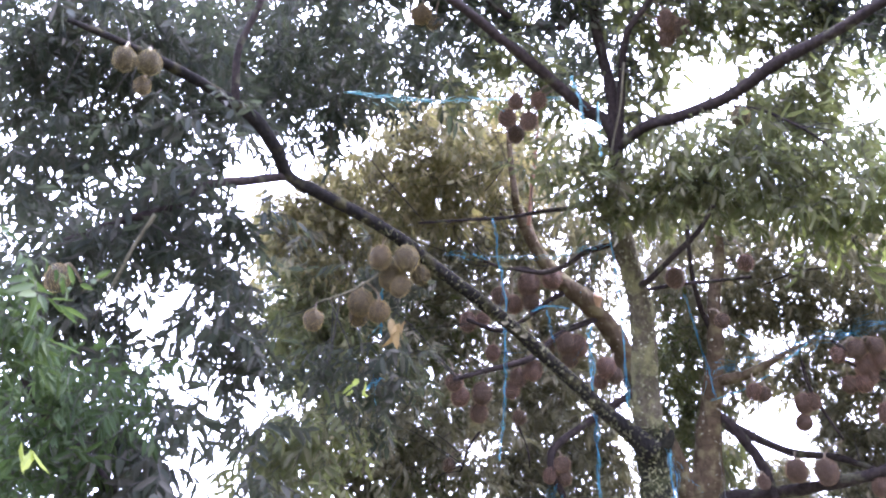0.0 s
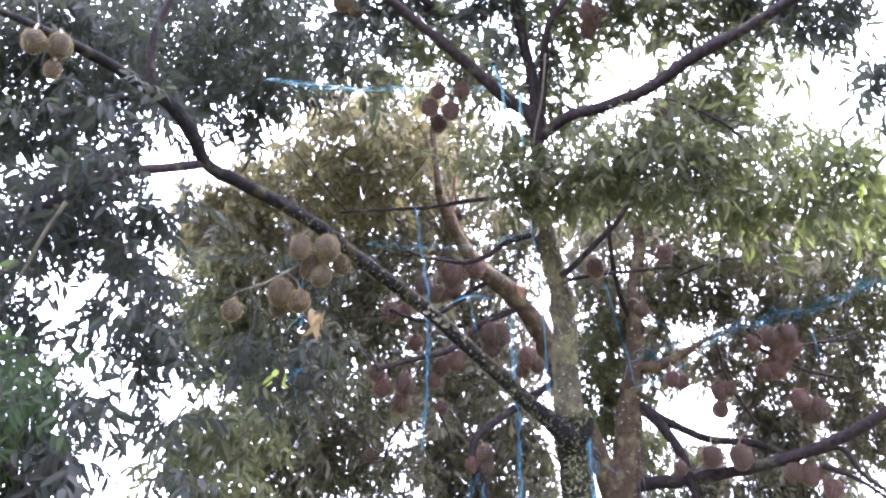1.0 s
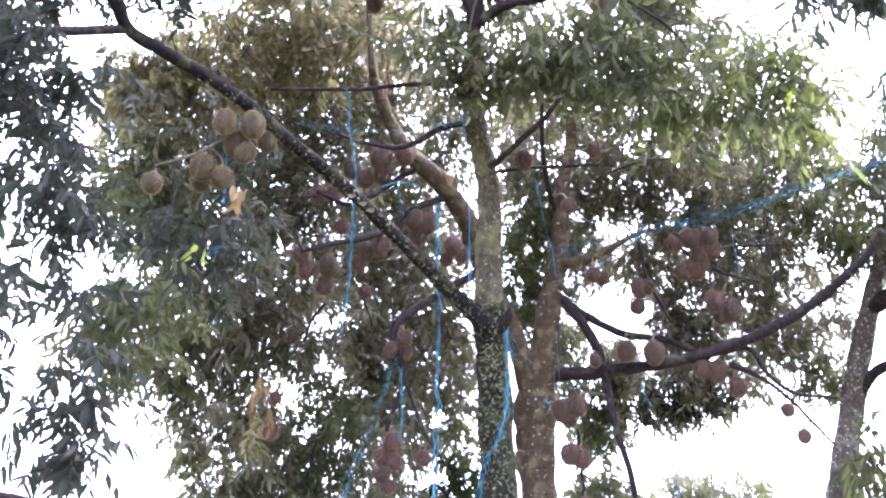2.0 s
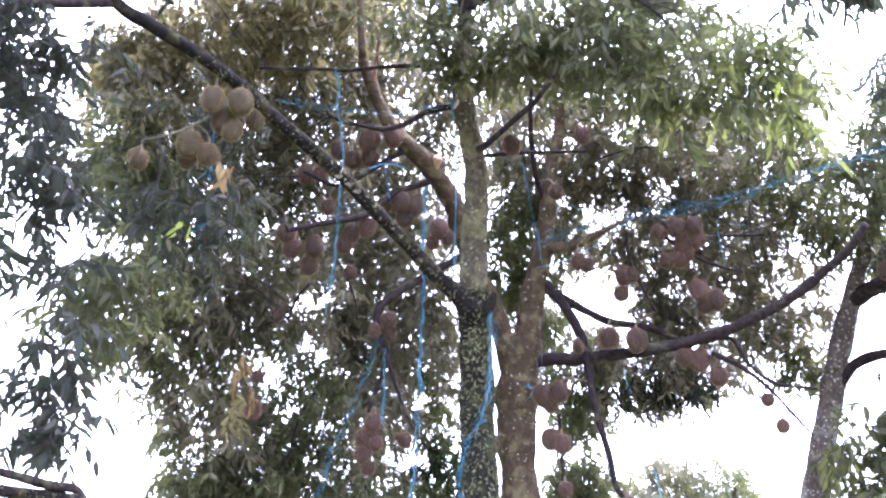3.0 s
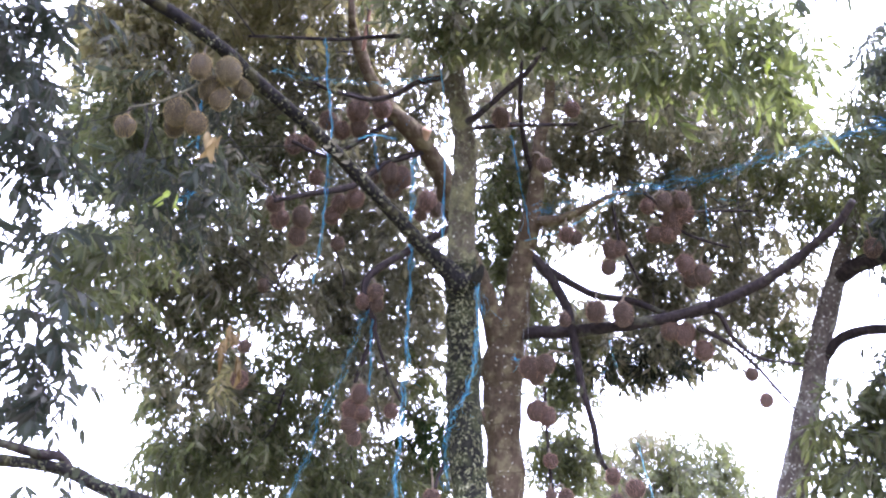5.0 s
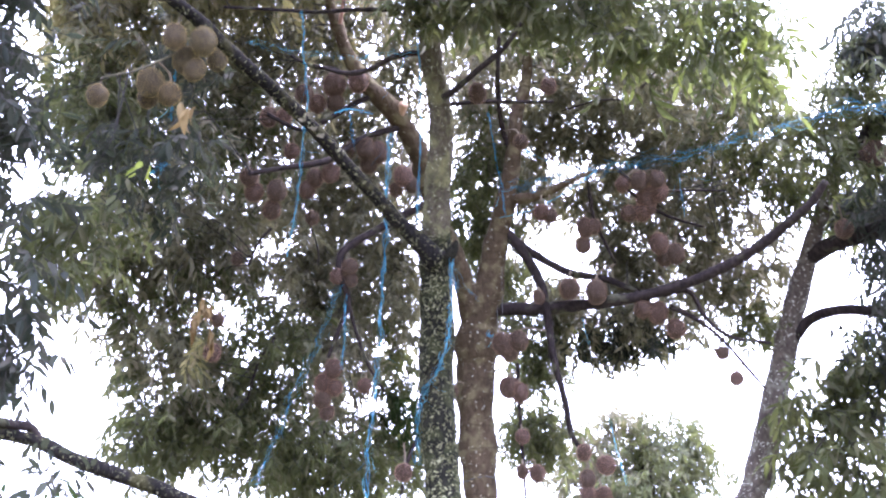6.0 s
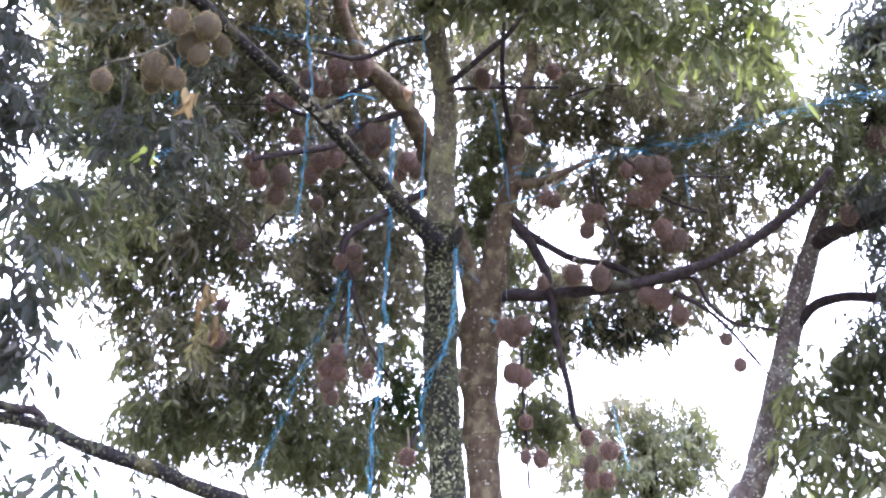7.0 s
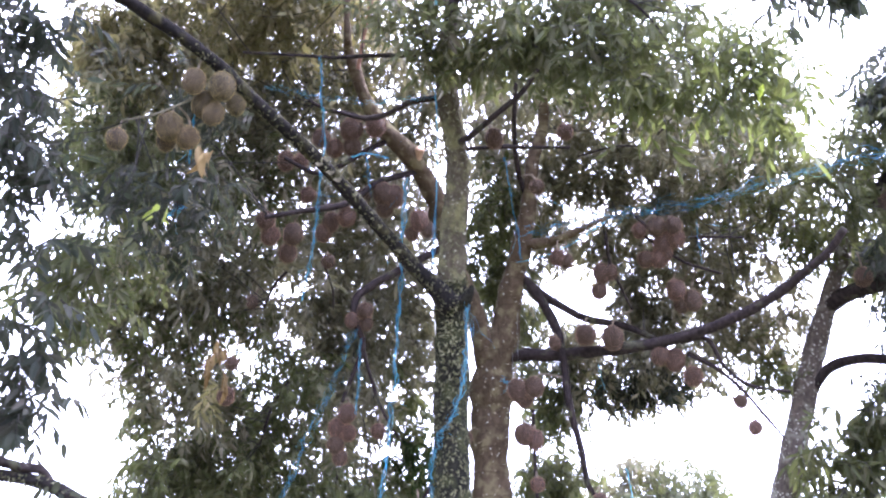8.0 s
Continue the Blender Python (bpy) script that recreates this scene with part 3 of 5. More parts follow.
limb(front, "branch", [(-1.96, 4.69, 5.32), (-1.77, 4.71, 5.39), (-1.56, 4.73, 5.54), (-1.41, 4.73, 5.67)], [.006, .008, .008], PALE_TWIG)
limb(front, "vine", [(0.11, 4.42, 6.86), (0.05, 4.63, 6.65), (-0.02, 4.80, 6.51), (-0.07, 4.97, 6.36)], [.008, .007, .007], PALE_TWIG)
limb(front, "branch", [(-0.26, 4.32, 7.18), (-0.45, 4.29, 7.20), (-0.63, 4.20, 7.25), (-0.77, 4.09, 7.32)], [.02, .02, .015], DARK)

# ---- the brown tree behind it ----
rear = tree("durian_tree", "brown-barked durian tree with two stems and many hanging fruit")
rear_trunk = limb(rear, "trunk", [(0.30, 7.70, -0.10), (0.30, 7.68, 1.20), (0.30, 7.65, 2.20), (0.37, 8.01, 3.32), (0.36, 8.03, 3.68), (0.345, 7.97, 4.23), (0.325, 7.89, 4.75), (0.36, 7.74, 5.10), (0.46, 7.59, 5.41), (0.51, 7.46, 5.66), (0.56, 7.33, 5.87), (0.60, 7.21, 6.07), (0.65, 7.08, 6.27), (0.67, 6.94, 6.47), (0.69, 6.85, 6.67), (0.76, 6.76, 6.87), (0.78, 6.58, 7.09)], [.21, .18, .155, .14, .14, .158, .175, .155, .11, .095, .085, .072, .062, .056, .05, .04], BROWN)
limb(rear, "stem", [(0.33, 7.82, 4.93), (0.29, 7.66, 5.17), (0.24, 7.51, 5.36), (0.16, 7.37, 5.53), (0.04, 7.20, 5.74), (-0.06, 6.95, 5.97), (-0.14, 6.75, 6.17), (-0.26, 6.58, 6.33), (-0.39, 6.39, 6.41), (-0.54, 6.30, 6.51), (-0.66, 6.17, 6.65), (-0.74, 6.04, 6.80), (-0.81, 5.89, 6.96), (-0.82, 5.77, 7.02), (-0.83, 5.64, 7.31), (-0.82, 5.51, 7.57)], [.1, .09, .085, .085, .085, .085, .08, .075, .065, .055, .045, .032, .025, .02], BROWN)
limb(rear, "stub", [(-0.31, 6.54, 6.34), (-0.28, 6.45, 6.36), (-0.25, 6.37, 6.39)], [.034, .036, .033], CUT_WOOD)
limb(rear, "branch", [(-0.73, 5.87, 6.77), (-0.69, 5.73, 6.94), (-0.62, 5.52, 7.16), (-0.55, 5.28, 7.40)], [.016, .014, .012], RUST)
limb(rear, "limb", [(0.34, 7.70, 5.20), (0.62, 7.64, 5.19), (0.87, 7.56, 5.16), (1.32, 7.40, 5.13), (1.70, 7.22, 5.12), (2.11, 6.97, 5.16), (2.44, 6.69, 5.25), (2.64, 6.45, 5.34), (2.77, 6.29, 5.41), (2.85, 6.13, 5.51)], [.06, .052, .05, .048, .045, .042, .038, .034, .028], DARK)
limb(rear, "limb", [(0.58, 7.23, 6.03), (0.78, 7.13, 5.98), (0.96, 7.04, 6.00), (1.19, 6.95, 6.08), (1.40, 6.93, 6.14)], [.05, .046, .036, .022, .014], BROWN)
limb(rear, "branch", [(0.61, 7.38, 5.78), (0.76, 7.42, 5.59), (0.88, 7.47, 5.35), (0.93, 7.50, 5.05), (0.96, 7.53, 4.71), (1.05, 7.65, 4.37), (1.10, 7.73, 4.11), (1.22, 7.77, 3.96)], [.048, .045, .04, .034, .028, .022, .016], DARK)
limb(rear, "branch", [(0.60, 7.39, 5.78), (0.84, 7.45, 5.62), (1.12, 7.49, 5.47), (1.45, 7.48, 5.39), (1.69, 7.44, 5.25)], [.04, .036, .03, .024], DARK)
limb(rear, "branch", [(1.83, 7.19, 5.11), (2.03, 7.14, 5.11), (2.15, 7.20, 4.91), (2.33, 7.21, 4.75), (2.62, 7.15, 4.67)], [.022, .018, .012], DARK)
limb(rear, "branch", [(1.88, 7.22, 5.02), (2.09, 7.22, 4.90), (2.29, 7.24, 4.71), (2.43, 7.27, 4.53), (2.56, 7.29, 4.35)], [.02, .016, .01], DARK)
limb(rear, "branch", [(1.25, 6.90, 6.05), (1.30, 7.07, 5.77), (1.39, 7.16, 5.58), (1.48, 7.23, 5.41)], [.014, .012, .01], DARK)
limb(rear, "branch", [(1.50, 6.84, 6.07), (1.72, 6.90, 5.89), (1.96, 6.93, 5.93), (2.38, 6.93, 5.93)], [.016, .014, .01], DARK)
limb(rear, "branch", [(1.54, 6.91, 5.95), (1.77, 6.95, 5.78), (1.94, 6.97, 5.69), (2.16, 6.95, 5.60)], [.014, .012, .01], DARK)
limb(rear, "branch", [(0.06, 6.97, 5.93), (-0.14, 6.86, 5.72), (-0.43, 6.84, 5.53), (-0.67, 6.81, 5.35), (-0.74, 6.81, 5.23), (-0.72, 6.84, 5.07), (-0.67, 6.92, 4.92), (-0.74, 7.00, 4.72), (-0.82, 7.08, 4.52)], [.034, .032, .03, .028, .02, .014], DARK)
limb(rear, "branch", [(-0.68, 6.91, 4.94), (-0.61, 7.02, 4.71), (-0.52, 7.12, 4.49), (-0.39, 7.21, 4.29)], [.016, .013, .009], DARK)
limb(rear, "branch", [(-0.25, 6.58, 6.32), (-0.39, 6.51, 6.23), (-0.58, 6.46, 6.12), (-0.75, 6.43, 5.95), (-0.89, 6.37, 5.83), (-1.17, 6.28, 5.72), (-1.38, 6.19, 5.61)], [.03, .024, .024, .018], DARK)
limb(rear, "branch", [(-0.47, 6.34, 6.46), (-0.65, 6.30, 6.33), (-0.81, 6.27, 6.18), (-1.03, 6.30, 6.09), (-1.27, 6.12, 6.10)], [.024, .02, .016], DARK)
limb(rear, "branch", [(-0.54, 6.30, 6.51), (-0.79, 6.20, 6.60), (-0.96, 6.17, 6.60), (-1.13, 6.10, 6.65)], [.018, .016, .012], DARK)
limb(rear, "branch", [(0.62, 7.00, 6.39), (0.55, 6.80, 6.51), (0.51, 6.54, 6.70), (0.51, 6.20, 6.95)], [.024, .02, .018], DARK)
limb(rear, "branch", [(0.11, 6.72, 6.65), (0.39, 6.62, 6.60), (0.67, 6.61, 6.59), (0.97, 6.58, 6.57)], [.02, .016, .012], DARK)
limb(rear, "branch", [(-1.25, 6.59, 5.38), (-1.34, 6.63, 5.28), (-1.42, 6.70, 5.12)], [.012, .01, .008], DARK)
limb(rear, "branch", [(0.67, 7.58, 4.68), (0.68, 7.71, 4.34), (0.70, 7.82, 3.99), (0.72, 7.92, 3.61)], [.016, .014, .012], DARK)
limb(rear, "vine", [(-0.65, 7.77, 4.43), (-0.62, 7.85, 4.22), (-0.59, 7.92, 4.00), (-0.55, 7.97, 3.83), (-0.51, 8.00, 3.76)], [.005, .005, .004], PALE_TWIG)
limb(rear, "branch", [(-0.27, 8.10, 3.82), (-0.29, 8.13, 3.71), (-0.30, 8.16, 3.56)], [.012, .012, .01], DARK)
limb(rear, "branch", [(-1.27, 7.24, 4.76), (-1.40, 7.30, 4.54), (-1.47, 7.39, 4.29)], [.009, .007, .005], DARK)
limb(rear, "branch", [(1.52, 6.27, 6.35), (1.28, 6.30, 6.37), (1.00, 6.38, 6.33)], [.009, .007, .005], DARK)
limb(rear, "branch", [(1.60, 6.20, 6.41), (1.74, 6.07, 6.52), (1.84, 6.01, 6.56)], [.009, .007, .005], DARK)
limb(rear, "branch", [(-0.99, 6.67, 5.51), (-0.92, 6.79, 5.33), (-0.91, 6.86, 5.19)], [.009, .007, .005], DARK)
limb(rear, "branch", [(-0.91, 7.91, 4.26), (-0.94, 7.97, 4.07), (-0.92, 8.04, 3.85)], [.009, .007, .005], DARK)
limb(rear, "branch", [(-0.15, 8.04, 4.19), (-0.21, 8.03, 4.06), (-0.23, 8.00, 3.97)], [.02, .016, .012], DARK)

# ---- the pale lichened tree ----
side = tree("durian_tree", "leaning durian tree with pale lichen spots on its bark")
side_trunk = limb(side, "trunk", [(2.20, 8.60, -0.10), (2.25, 8.55, 1.30), (2.55, 8.55, 3.44), (2.71, 8.52, 3.80), (2.89, 8.43, 4.29), (3.07, 8.26, 4.90), (3.17, 8.05, 5.30), (3.27, 7.84, 5.65), (3.35, 7.64, 5.94), (3.45, 7.45, 6.20), (3.52, 7.25, 6.45), (3.63, 6.96, 6.79)], [.2, .165, .128, .122, .116, .108, .095, .084, .072, .068, .062, .056], LICHEN)
limb(side, "limb", [(3.15, 8.13, 5.12), (3.30, 7.96, 5.25), (3.49, 7.81, 5.26), (3.77, 7.61, 5.16), (4.16, 7.35, 5.01)], [.06, .05, .046, .044], DARK)
limb(side, "limb", [(3.30, 7.77, 5.75), (3.46, 7.56, 5.78), (3.74, 7.20, 5.74), (4.07, 6.80, 5.67)], [.08, .07, .07, .07], DARK)
limb(side, "limb", [(3.52, 7.26, 6.43), (3.61, 6.96, 6.43), (3.70, 6.63, 6.46), (3.91, 6.22, 6.46)], [.07, .08, .08], DARK)

# ---- the tree whose limb crosses low by the camera ----
low = tree("durian_tree", "low durian tree with a long dark lichened limb")
limb(low, "trunk", [(-0.75, 5.00, -0.10), (-0.72, 5.00, 0.90), (-0.75, 5.00, 1.70), (-0.85, 5.00, 2.25), (-0.87, 5.31, 2.77)], [.13, .11, .1, .09, .075], MOSSY)
low_limb = limb(low, "limb", [(-0.87, 5.31, 2.77), (-1.05, 5.25, 2.86), (-1.28, 5.18, 2.93), (-1.47, 5.11, 3.00), (-1.65, 4.99, 3.03), (-1.82, 4.87, 3.07), (-1.97, 4.79, 3.13), (-2.12, 4.67, 3.13), (-2.28, 4.54, 3.12), (-2.49, 4.30, 3.12)], [.05, .044, .04, .036, .033, .031, .029], MOSSY_DARK)
limb(low, "branch", [(-1.95, 4.80, 3.13), (-2.00, 4.76, 3.19), (-2.08, 4.67, 3.18), (-2.28, 4.51, 3.20), (-2.53, 4.31, 3.21)], [.024, .026, .022, .016], DARK)
limb(low, "limb", [(-2.49, 4.30, 3.12), (-2.50, 3.97, 3.59), (-2.75, 3.35, 3.93), (-2.73, 3.05, 4.15)], [.04, .03, .025, .02], DARK)
limb(low, "branch", [(-2.51, 3.55, 5.15), (-2.64, 3.62, 4.98), (-2.75, 3.70, 4.81), (-2.89, 3.78, 4.59)], [.012, .01, .008], PALE_TWIG)
limb(low, "branch", [(-2.75, 3.65, 4.86), (-2.84, 3.65, 4.79), (-2.97, 3.65, 4.67)], [.01, .008, .006], PALE_TWIG)

# ---- small ferns and crusts on the bark ----
studs(front_trunk, 5600, 0.031, FERN, "small pale green button ferns", low=2.0)
studs(upper_trunk, 2200, 0.016, FERN, "small pale green button ferns", high=6.0)
studs(front_limb, 1150, 0.024, FERN, "small pale green button ferns", high=5.74)
studs(low_limb, 1500, 0.016, FERN, "small pale green button ferns")
studs(side_trunk, 3600, 0.012, CRUST, "pale lichen crusts", "lichen", flat=True)
studs(rear_trunk, 600, 0.011, CRUST, "pale lichen crusts", "lichen", flat=True)

# ---- leafless shafts along the camera's sight lines, placed so that sky shows in its view ----
sight_shaft((-2.07, 2.51, 4.29), (-5.90, 7.63, 9.58), 0.09, 0.26)
sight_shaft((-1.96, 2.87, 3.97), (-5.60, 8.71, 8.62), 0.15, 0.44)
sight_shaft((-2.01, 2.91, 3.88), (-5.74, 8.83, 8.35), 0.11, 0.34)
sight_shaft((-1.77, 3.29, 3.50), (-5.01, 9.96, 7.22), 0.15, 0.44)
sight_shaft((-1.87, 3.17, 3.62), (-5.33, 9.59, 7.58), 0.11, 0.34)
sight_shaft((-1.84, 3.32, 3.38), (-5.23, 10.04, 6.87), 0.14, 0.43)
sight_shaft((-1.57, 3.23, 3.76), (-4.41, 9.77, 7.99), 0.07, 0.20)
sight_shaft((-1.09, 2.69, 4.62), (-2.99, 8.17, 10.55), 0.07, 0.20)
sight_shaft((-1.25, 2.59, 4.66), (-3.46, 7.86, 10.67), 0.06, 0.18)
sight_shaft((-0.87, 2.78, 4.60), (-2.33, 8.45, 10.48), 0.05, 0.14)
sight_shaft((0.29, 2.70, 4.73), (1.12, 8.21, 10.89), 0.17, 0.51)
sight_shaft((0.44, 2.68, 4.73), (1.57, 8.14, 10.87), 0.10, 0.28)
sight_shaft((0.93, 2.75, 4.53), (3.02, 8.36, 10.27), 0.10, 0.30)
sight_shaft((0.44, 3.56, 3.62), (1.55, 10.76, 7.59), 0.16, 0.46)
sight_shaft((-0.28, 3.14, 4.30), (-0.59, 9.51, 9.61), 0.06, 0.18)
sight_shaft((-0.03, 3.02, 4.44), (0.15, 9.16, 10.03), 0.04, 0.13)
sight_shaft((-0.04, 3.10, 4.35), (0.15, 9.39, 9.76), 0.05, 0.14)
sight_shaft((-0.03, 3.18, 4.25), (0.16, 9.64, 9.47), 0.05, 0.14)
sight_shaft((-0.90, 2.33, 4.96), (-2.42, 7.11, 11.58), 0.07, 0.21)
sight_shaft((-2.21, 2.43, 4.26), (-6.33, 7.39, 9.48), 0.05, 0.16)
sight_shaft((-1.63, 2.70, 4.37), (-4.60, 8.22, 9.82), 0.06, 0.17)
sight_shaft((-1.46, 2.64, 4.52), (-4.08, 8.03, 10.26), 0.06, 0.17)
sight_shaft((-1.59, 2.87, 4.22), (-4.48, 8.70, 9.37), 0.08, 0.23)
sight_shaft((-1.80, 2.86, 4.10), (-5.11, 8.68, 9.00), 0.08, 0.23)
sight_shaft((-1.52, 2.94, 4.18), (-4.55, 8.74, 9.28), 0.07, 0.20)
sight_shaft((-2.29, 2.49, 4.13), (-6.57, 7.57, 9.10), 0.05, 0.14)
sight_shaft((-1.88, 2.75, 4.17), (-5.35, 8.35, 9.22), 0.04, 0.13)
sight_shaft((-2.02, 2.78, 4.03), (-5.77, 8.45, 8.79), 0.06, 0.17)
sight_shaft((-1.40, 3.64, 3.16), (-4.20, 10.82, 6.24), 0.15, 0.44)
sight_shaft((-1.47, 3.68, 2.98), (-4.41, 10.96, 5.69), 0.13, 0.39)
sight_shaft((-1.36, 3.74, 2.95), (-4.08, 11.11, 5.61), 0.17, 0.50)
sight_shaft((-1.58, 3.23, 3.78), (-4.72, 9.59, 8.08), 0.11, 0.32)
sight_shaft((-1.42, 3.33, 3.74), (-4.24, 9.89, 7.96), 0.07, 0.21)
sight_shaft((-0.64, 3.62, 3.64), (-1.94, 10.76, 7.66), 0.08, 0.25)
sight_shaft((-0.78, 3.78, 3.26), (-2.34, 11.25, 6.53), 0.07, 0.21)
sight_shaft((-0.88, 3.71, 3.37), (-2.64, 11.03, 6.85), 0.07, 0.21)
sight_shaft((-0.31, 3.93, 3.05), (-0.96, 11.70, 5.90), 0.07, 0.21)
sight_shaft((-0.07, 3.89, 3.20), (-0.24, 11.56, 6.37), 0.06, 0.18)
sight_shaft((-0.08, 3.30, 4.20), (-0.28, 9.82, 9.34), 0.03, 0.09)
sight_shaft((-0.27, 3.20, 4.31), (-0.82, 9.52, 9.66), 0.05, 0.16)
sight_shaft((0.31, 3.29, 4.20), (0.89, 9.80, 9.32), 0.06, 0.18)
sight_shaft((0.44, 3.63, 3.67), (1.29, 10.80, 7.77), 0.07, 0.20)
sight_shaft((0.52, 3.68, 3.58), (1.54, 10.93, 7.48), 0.07, 0.20)
sight_shaft((0.99, 3.64, 3.46), (2.92, 10.83, 7.13), 0.06, 0.18)
sight_shaft((0.71, 3.89, 3.02), (2.10, 11.58, 5.82), 0.18, 0.53)
sight_shaft((0.94, 3.84, 3.05), (2.77, 11.41, 5.90), 0.17, 0.50)
sight_shaft((1.13, 3.77, 3.09), (3.35, 11.20, 6.04), 0.17, 0.50)
sight_shaft((1.09, 3.83, 2.95), (3.21, 11.40, 5.61), 0.16, 0.46)
sight_shaft((1.19, 3.85, 2.80), (3.50, 11.46, 5.18), 0.13, 0.39)
sight_shaft((1.55, 3.47, 3.42), (4.58, 10.31, 7.00), 0.11, 0.34)
sight_shaft((1.61, 3.47, 3.34), (4.78, 10.33, 6.79), 0.12, 0.37)
sight_shaft((1.56, 3.59, 3.14), (4.63, 10.68, 6.19), 0.09, 0.26)
sight_shaft((1.45, 2.98, 4.20), (4.29, 8.86, 9.33), 0.14, 0.43)
sight_shaft((1.43, 3.10, 4.06), (4.23, 9.22, 8.92), 0.09, 0.26)
sight_shaft((1.51, 3.11, 4.00), (4.47, 9.25, 8.73), 0.05, 0.14)
sight_shaft((-1.00, 3.93, 2.69), (-2.99, 11.70, 4.83), 0.09, 0.27)
sight_shaft((-0.81, 3.97, 2.70), (-2.45, 11.82, 4.87), 0.08, 0.23)
sight_shaft((-1.16, 3.91, 2.61), (-3.48, 11.62, 4.61), 0.09, 0.27)
sight_shaft((-0.64, 3.72, 3.44), (-1.94, 11.07, 7.07), 0.05, 0.16)
sight_shaft((-0.20, 3.84, 3.29), (-0.61, 11.44, 6.62), 0.03, 0.10)
sight_shaft((0.56, 3.48, 3.90), (1.63, 10.34, 8.43), 0.05, 0.14)
sight_shaft((0.11, 3.44, 4.01), (0.30, 10.23, 8.78), 0.05, 0.14)

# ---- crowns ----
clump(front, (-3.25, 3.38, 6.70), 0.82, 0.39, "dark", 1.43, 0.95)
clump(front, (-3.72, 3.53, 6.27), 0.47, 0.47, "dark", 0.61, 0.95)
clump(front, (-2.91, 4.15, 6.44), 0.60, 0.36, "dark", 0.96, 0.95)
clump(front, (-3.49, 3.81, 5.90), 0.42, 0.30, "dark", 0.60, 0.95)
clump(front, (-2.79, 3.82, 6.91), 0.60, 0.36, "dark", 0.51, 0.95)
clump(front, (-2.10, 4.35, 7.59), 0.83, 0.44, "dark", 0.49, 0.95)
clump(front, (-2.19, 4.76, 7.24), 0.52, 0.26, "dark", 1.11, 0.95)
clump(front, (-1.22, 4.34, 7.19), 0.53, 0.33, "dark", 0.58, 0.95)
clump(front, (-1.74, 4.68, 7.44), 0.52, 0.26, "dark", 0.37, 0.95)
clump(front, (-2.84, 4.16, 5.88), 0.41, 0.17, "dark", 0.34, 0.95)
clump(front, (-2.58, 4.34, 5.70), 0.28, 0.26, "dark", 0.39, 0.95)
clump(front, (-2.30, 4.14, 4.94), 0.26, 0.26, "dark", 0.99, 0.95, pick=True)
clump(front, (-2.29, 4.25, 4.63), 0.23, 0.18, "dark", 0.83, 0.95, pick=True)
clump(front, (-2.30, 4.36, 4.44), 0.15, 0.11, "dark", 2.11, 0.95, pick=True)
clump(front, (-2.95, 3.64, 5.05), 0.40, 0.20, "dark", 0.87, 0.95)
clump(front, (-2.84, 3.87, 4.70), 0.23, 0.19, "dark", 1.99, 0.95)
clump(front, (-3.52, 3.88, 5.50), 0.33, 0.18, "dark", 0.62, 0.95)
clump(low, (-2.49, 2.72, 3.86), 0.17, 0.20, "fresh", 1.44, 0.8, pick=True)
clump(low, (-2.67, 3.48, 4.02), 0.43, 0.26, "fresh", 0.82, 0.7, pick=True)
clump(low, (-2.81, 3.58, 3.71), 0.40, 0.23, "fresh", 0.77, 0.7)
clump(low, (-2.51, 3.84, 4.06), 0.30, 0.24, "dark", 1.13, 1)
clump(low, (-2.56, 3.97, 3.77), 0.38, 0.18, "dark", 1.29, 1)
clump(rear, (-1.68, 5.98, 7.66), 0.94, 0.40, "sunlit_gold", 1.56, 0.84)
clump(rear, (-2.36, 6.00, 7.12), 0.63, 0.34, "sunlit_gold", 0.83, 0.84)
clump(rear, (-2.48, 6.05, 6.69), 0.52, 0.42, "sunlit_gold", 0.34, 0.84)
clump(rear, (-1.23, 5.97, 8.05), 0.66, 0.40, "sunlit_gold", 0.82, 0.84)
clump(rear, (-0.93, 6.30, 7.76), 0.56, 0.40, "sunlit_gold", 0.21, 0.84)
clump(rear, (-1.34, 6.32, 7.37), 0.74, 0.30, "sunlit_gold", 0.20, 0.84)
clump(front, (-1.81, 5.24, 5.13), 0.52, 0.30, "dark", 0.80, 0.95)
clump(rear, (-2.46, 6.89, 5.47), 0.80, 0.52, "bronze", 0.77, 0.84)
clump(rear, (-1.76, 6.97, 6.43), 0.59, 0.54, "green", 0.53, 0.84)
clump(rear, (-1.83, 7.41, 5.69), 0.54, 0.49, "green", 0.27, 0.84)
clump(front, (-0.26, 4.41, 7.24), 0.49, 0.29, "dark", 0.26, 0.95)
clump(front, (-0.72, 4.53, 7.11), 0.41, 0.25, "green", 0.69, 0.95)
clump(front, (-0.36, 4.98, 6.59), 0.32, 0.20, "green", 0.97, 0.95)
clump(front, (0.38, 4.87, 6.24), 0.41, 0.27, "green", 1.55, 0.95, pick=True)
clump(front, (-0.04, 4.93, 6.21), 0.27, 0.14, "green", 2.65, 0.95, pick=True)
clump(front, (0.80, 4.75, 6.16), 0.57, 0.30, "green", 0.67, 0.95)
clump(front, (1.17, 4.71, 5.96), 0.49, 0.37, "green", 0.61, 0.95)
clump(front, (0.67, 5.45, 6.46), 0.46, 0.15, "green", 0.26, 0.95)
clump(front, (0.88, 4.56, 7.16), 0.46, 0.21, "green", 0.83, 0.95)
clump(front, (1.29, 4.79, 6.86), 0.41, 0.25, "green", 1.01, 0.95)
clump(front, (1.57, 4.43, 6.96), 0.45, 0.20, "dark", 0.11, 0.95)
clump(front, (0.47, 4.44, 6.92), 0.28, 0.20, "green", 0.94, 0.95)
clump(rear, (-2.16, 6.67, 6.05), 0.75, 0.61, "bronze", 0.40, 0.84)
clump(rear, (-2.57, 6.19, 6.15), 0.51, 0.60, "green", 1.40, 0.84)
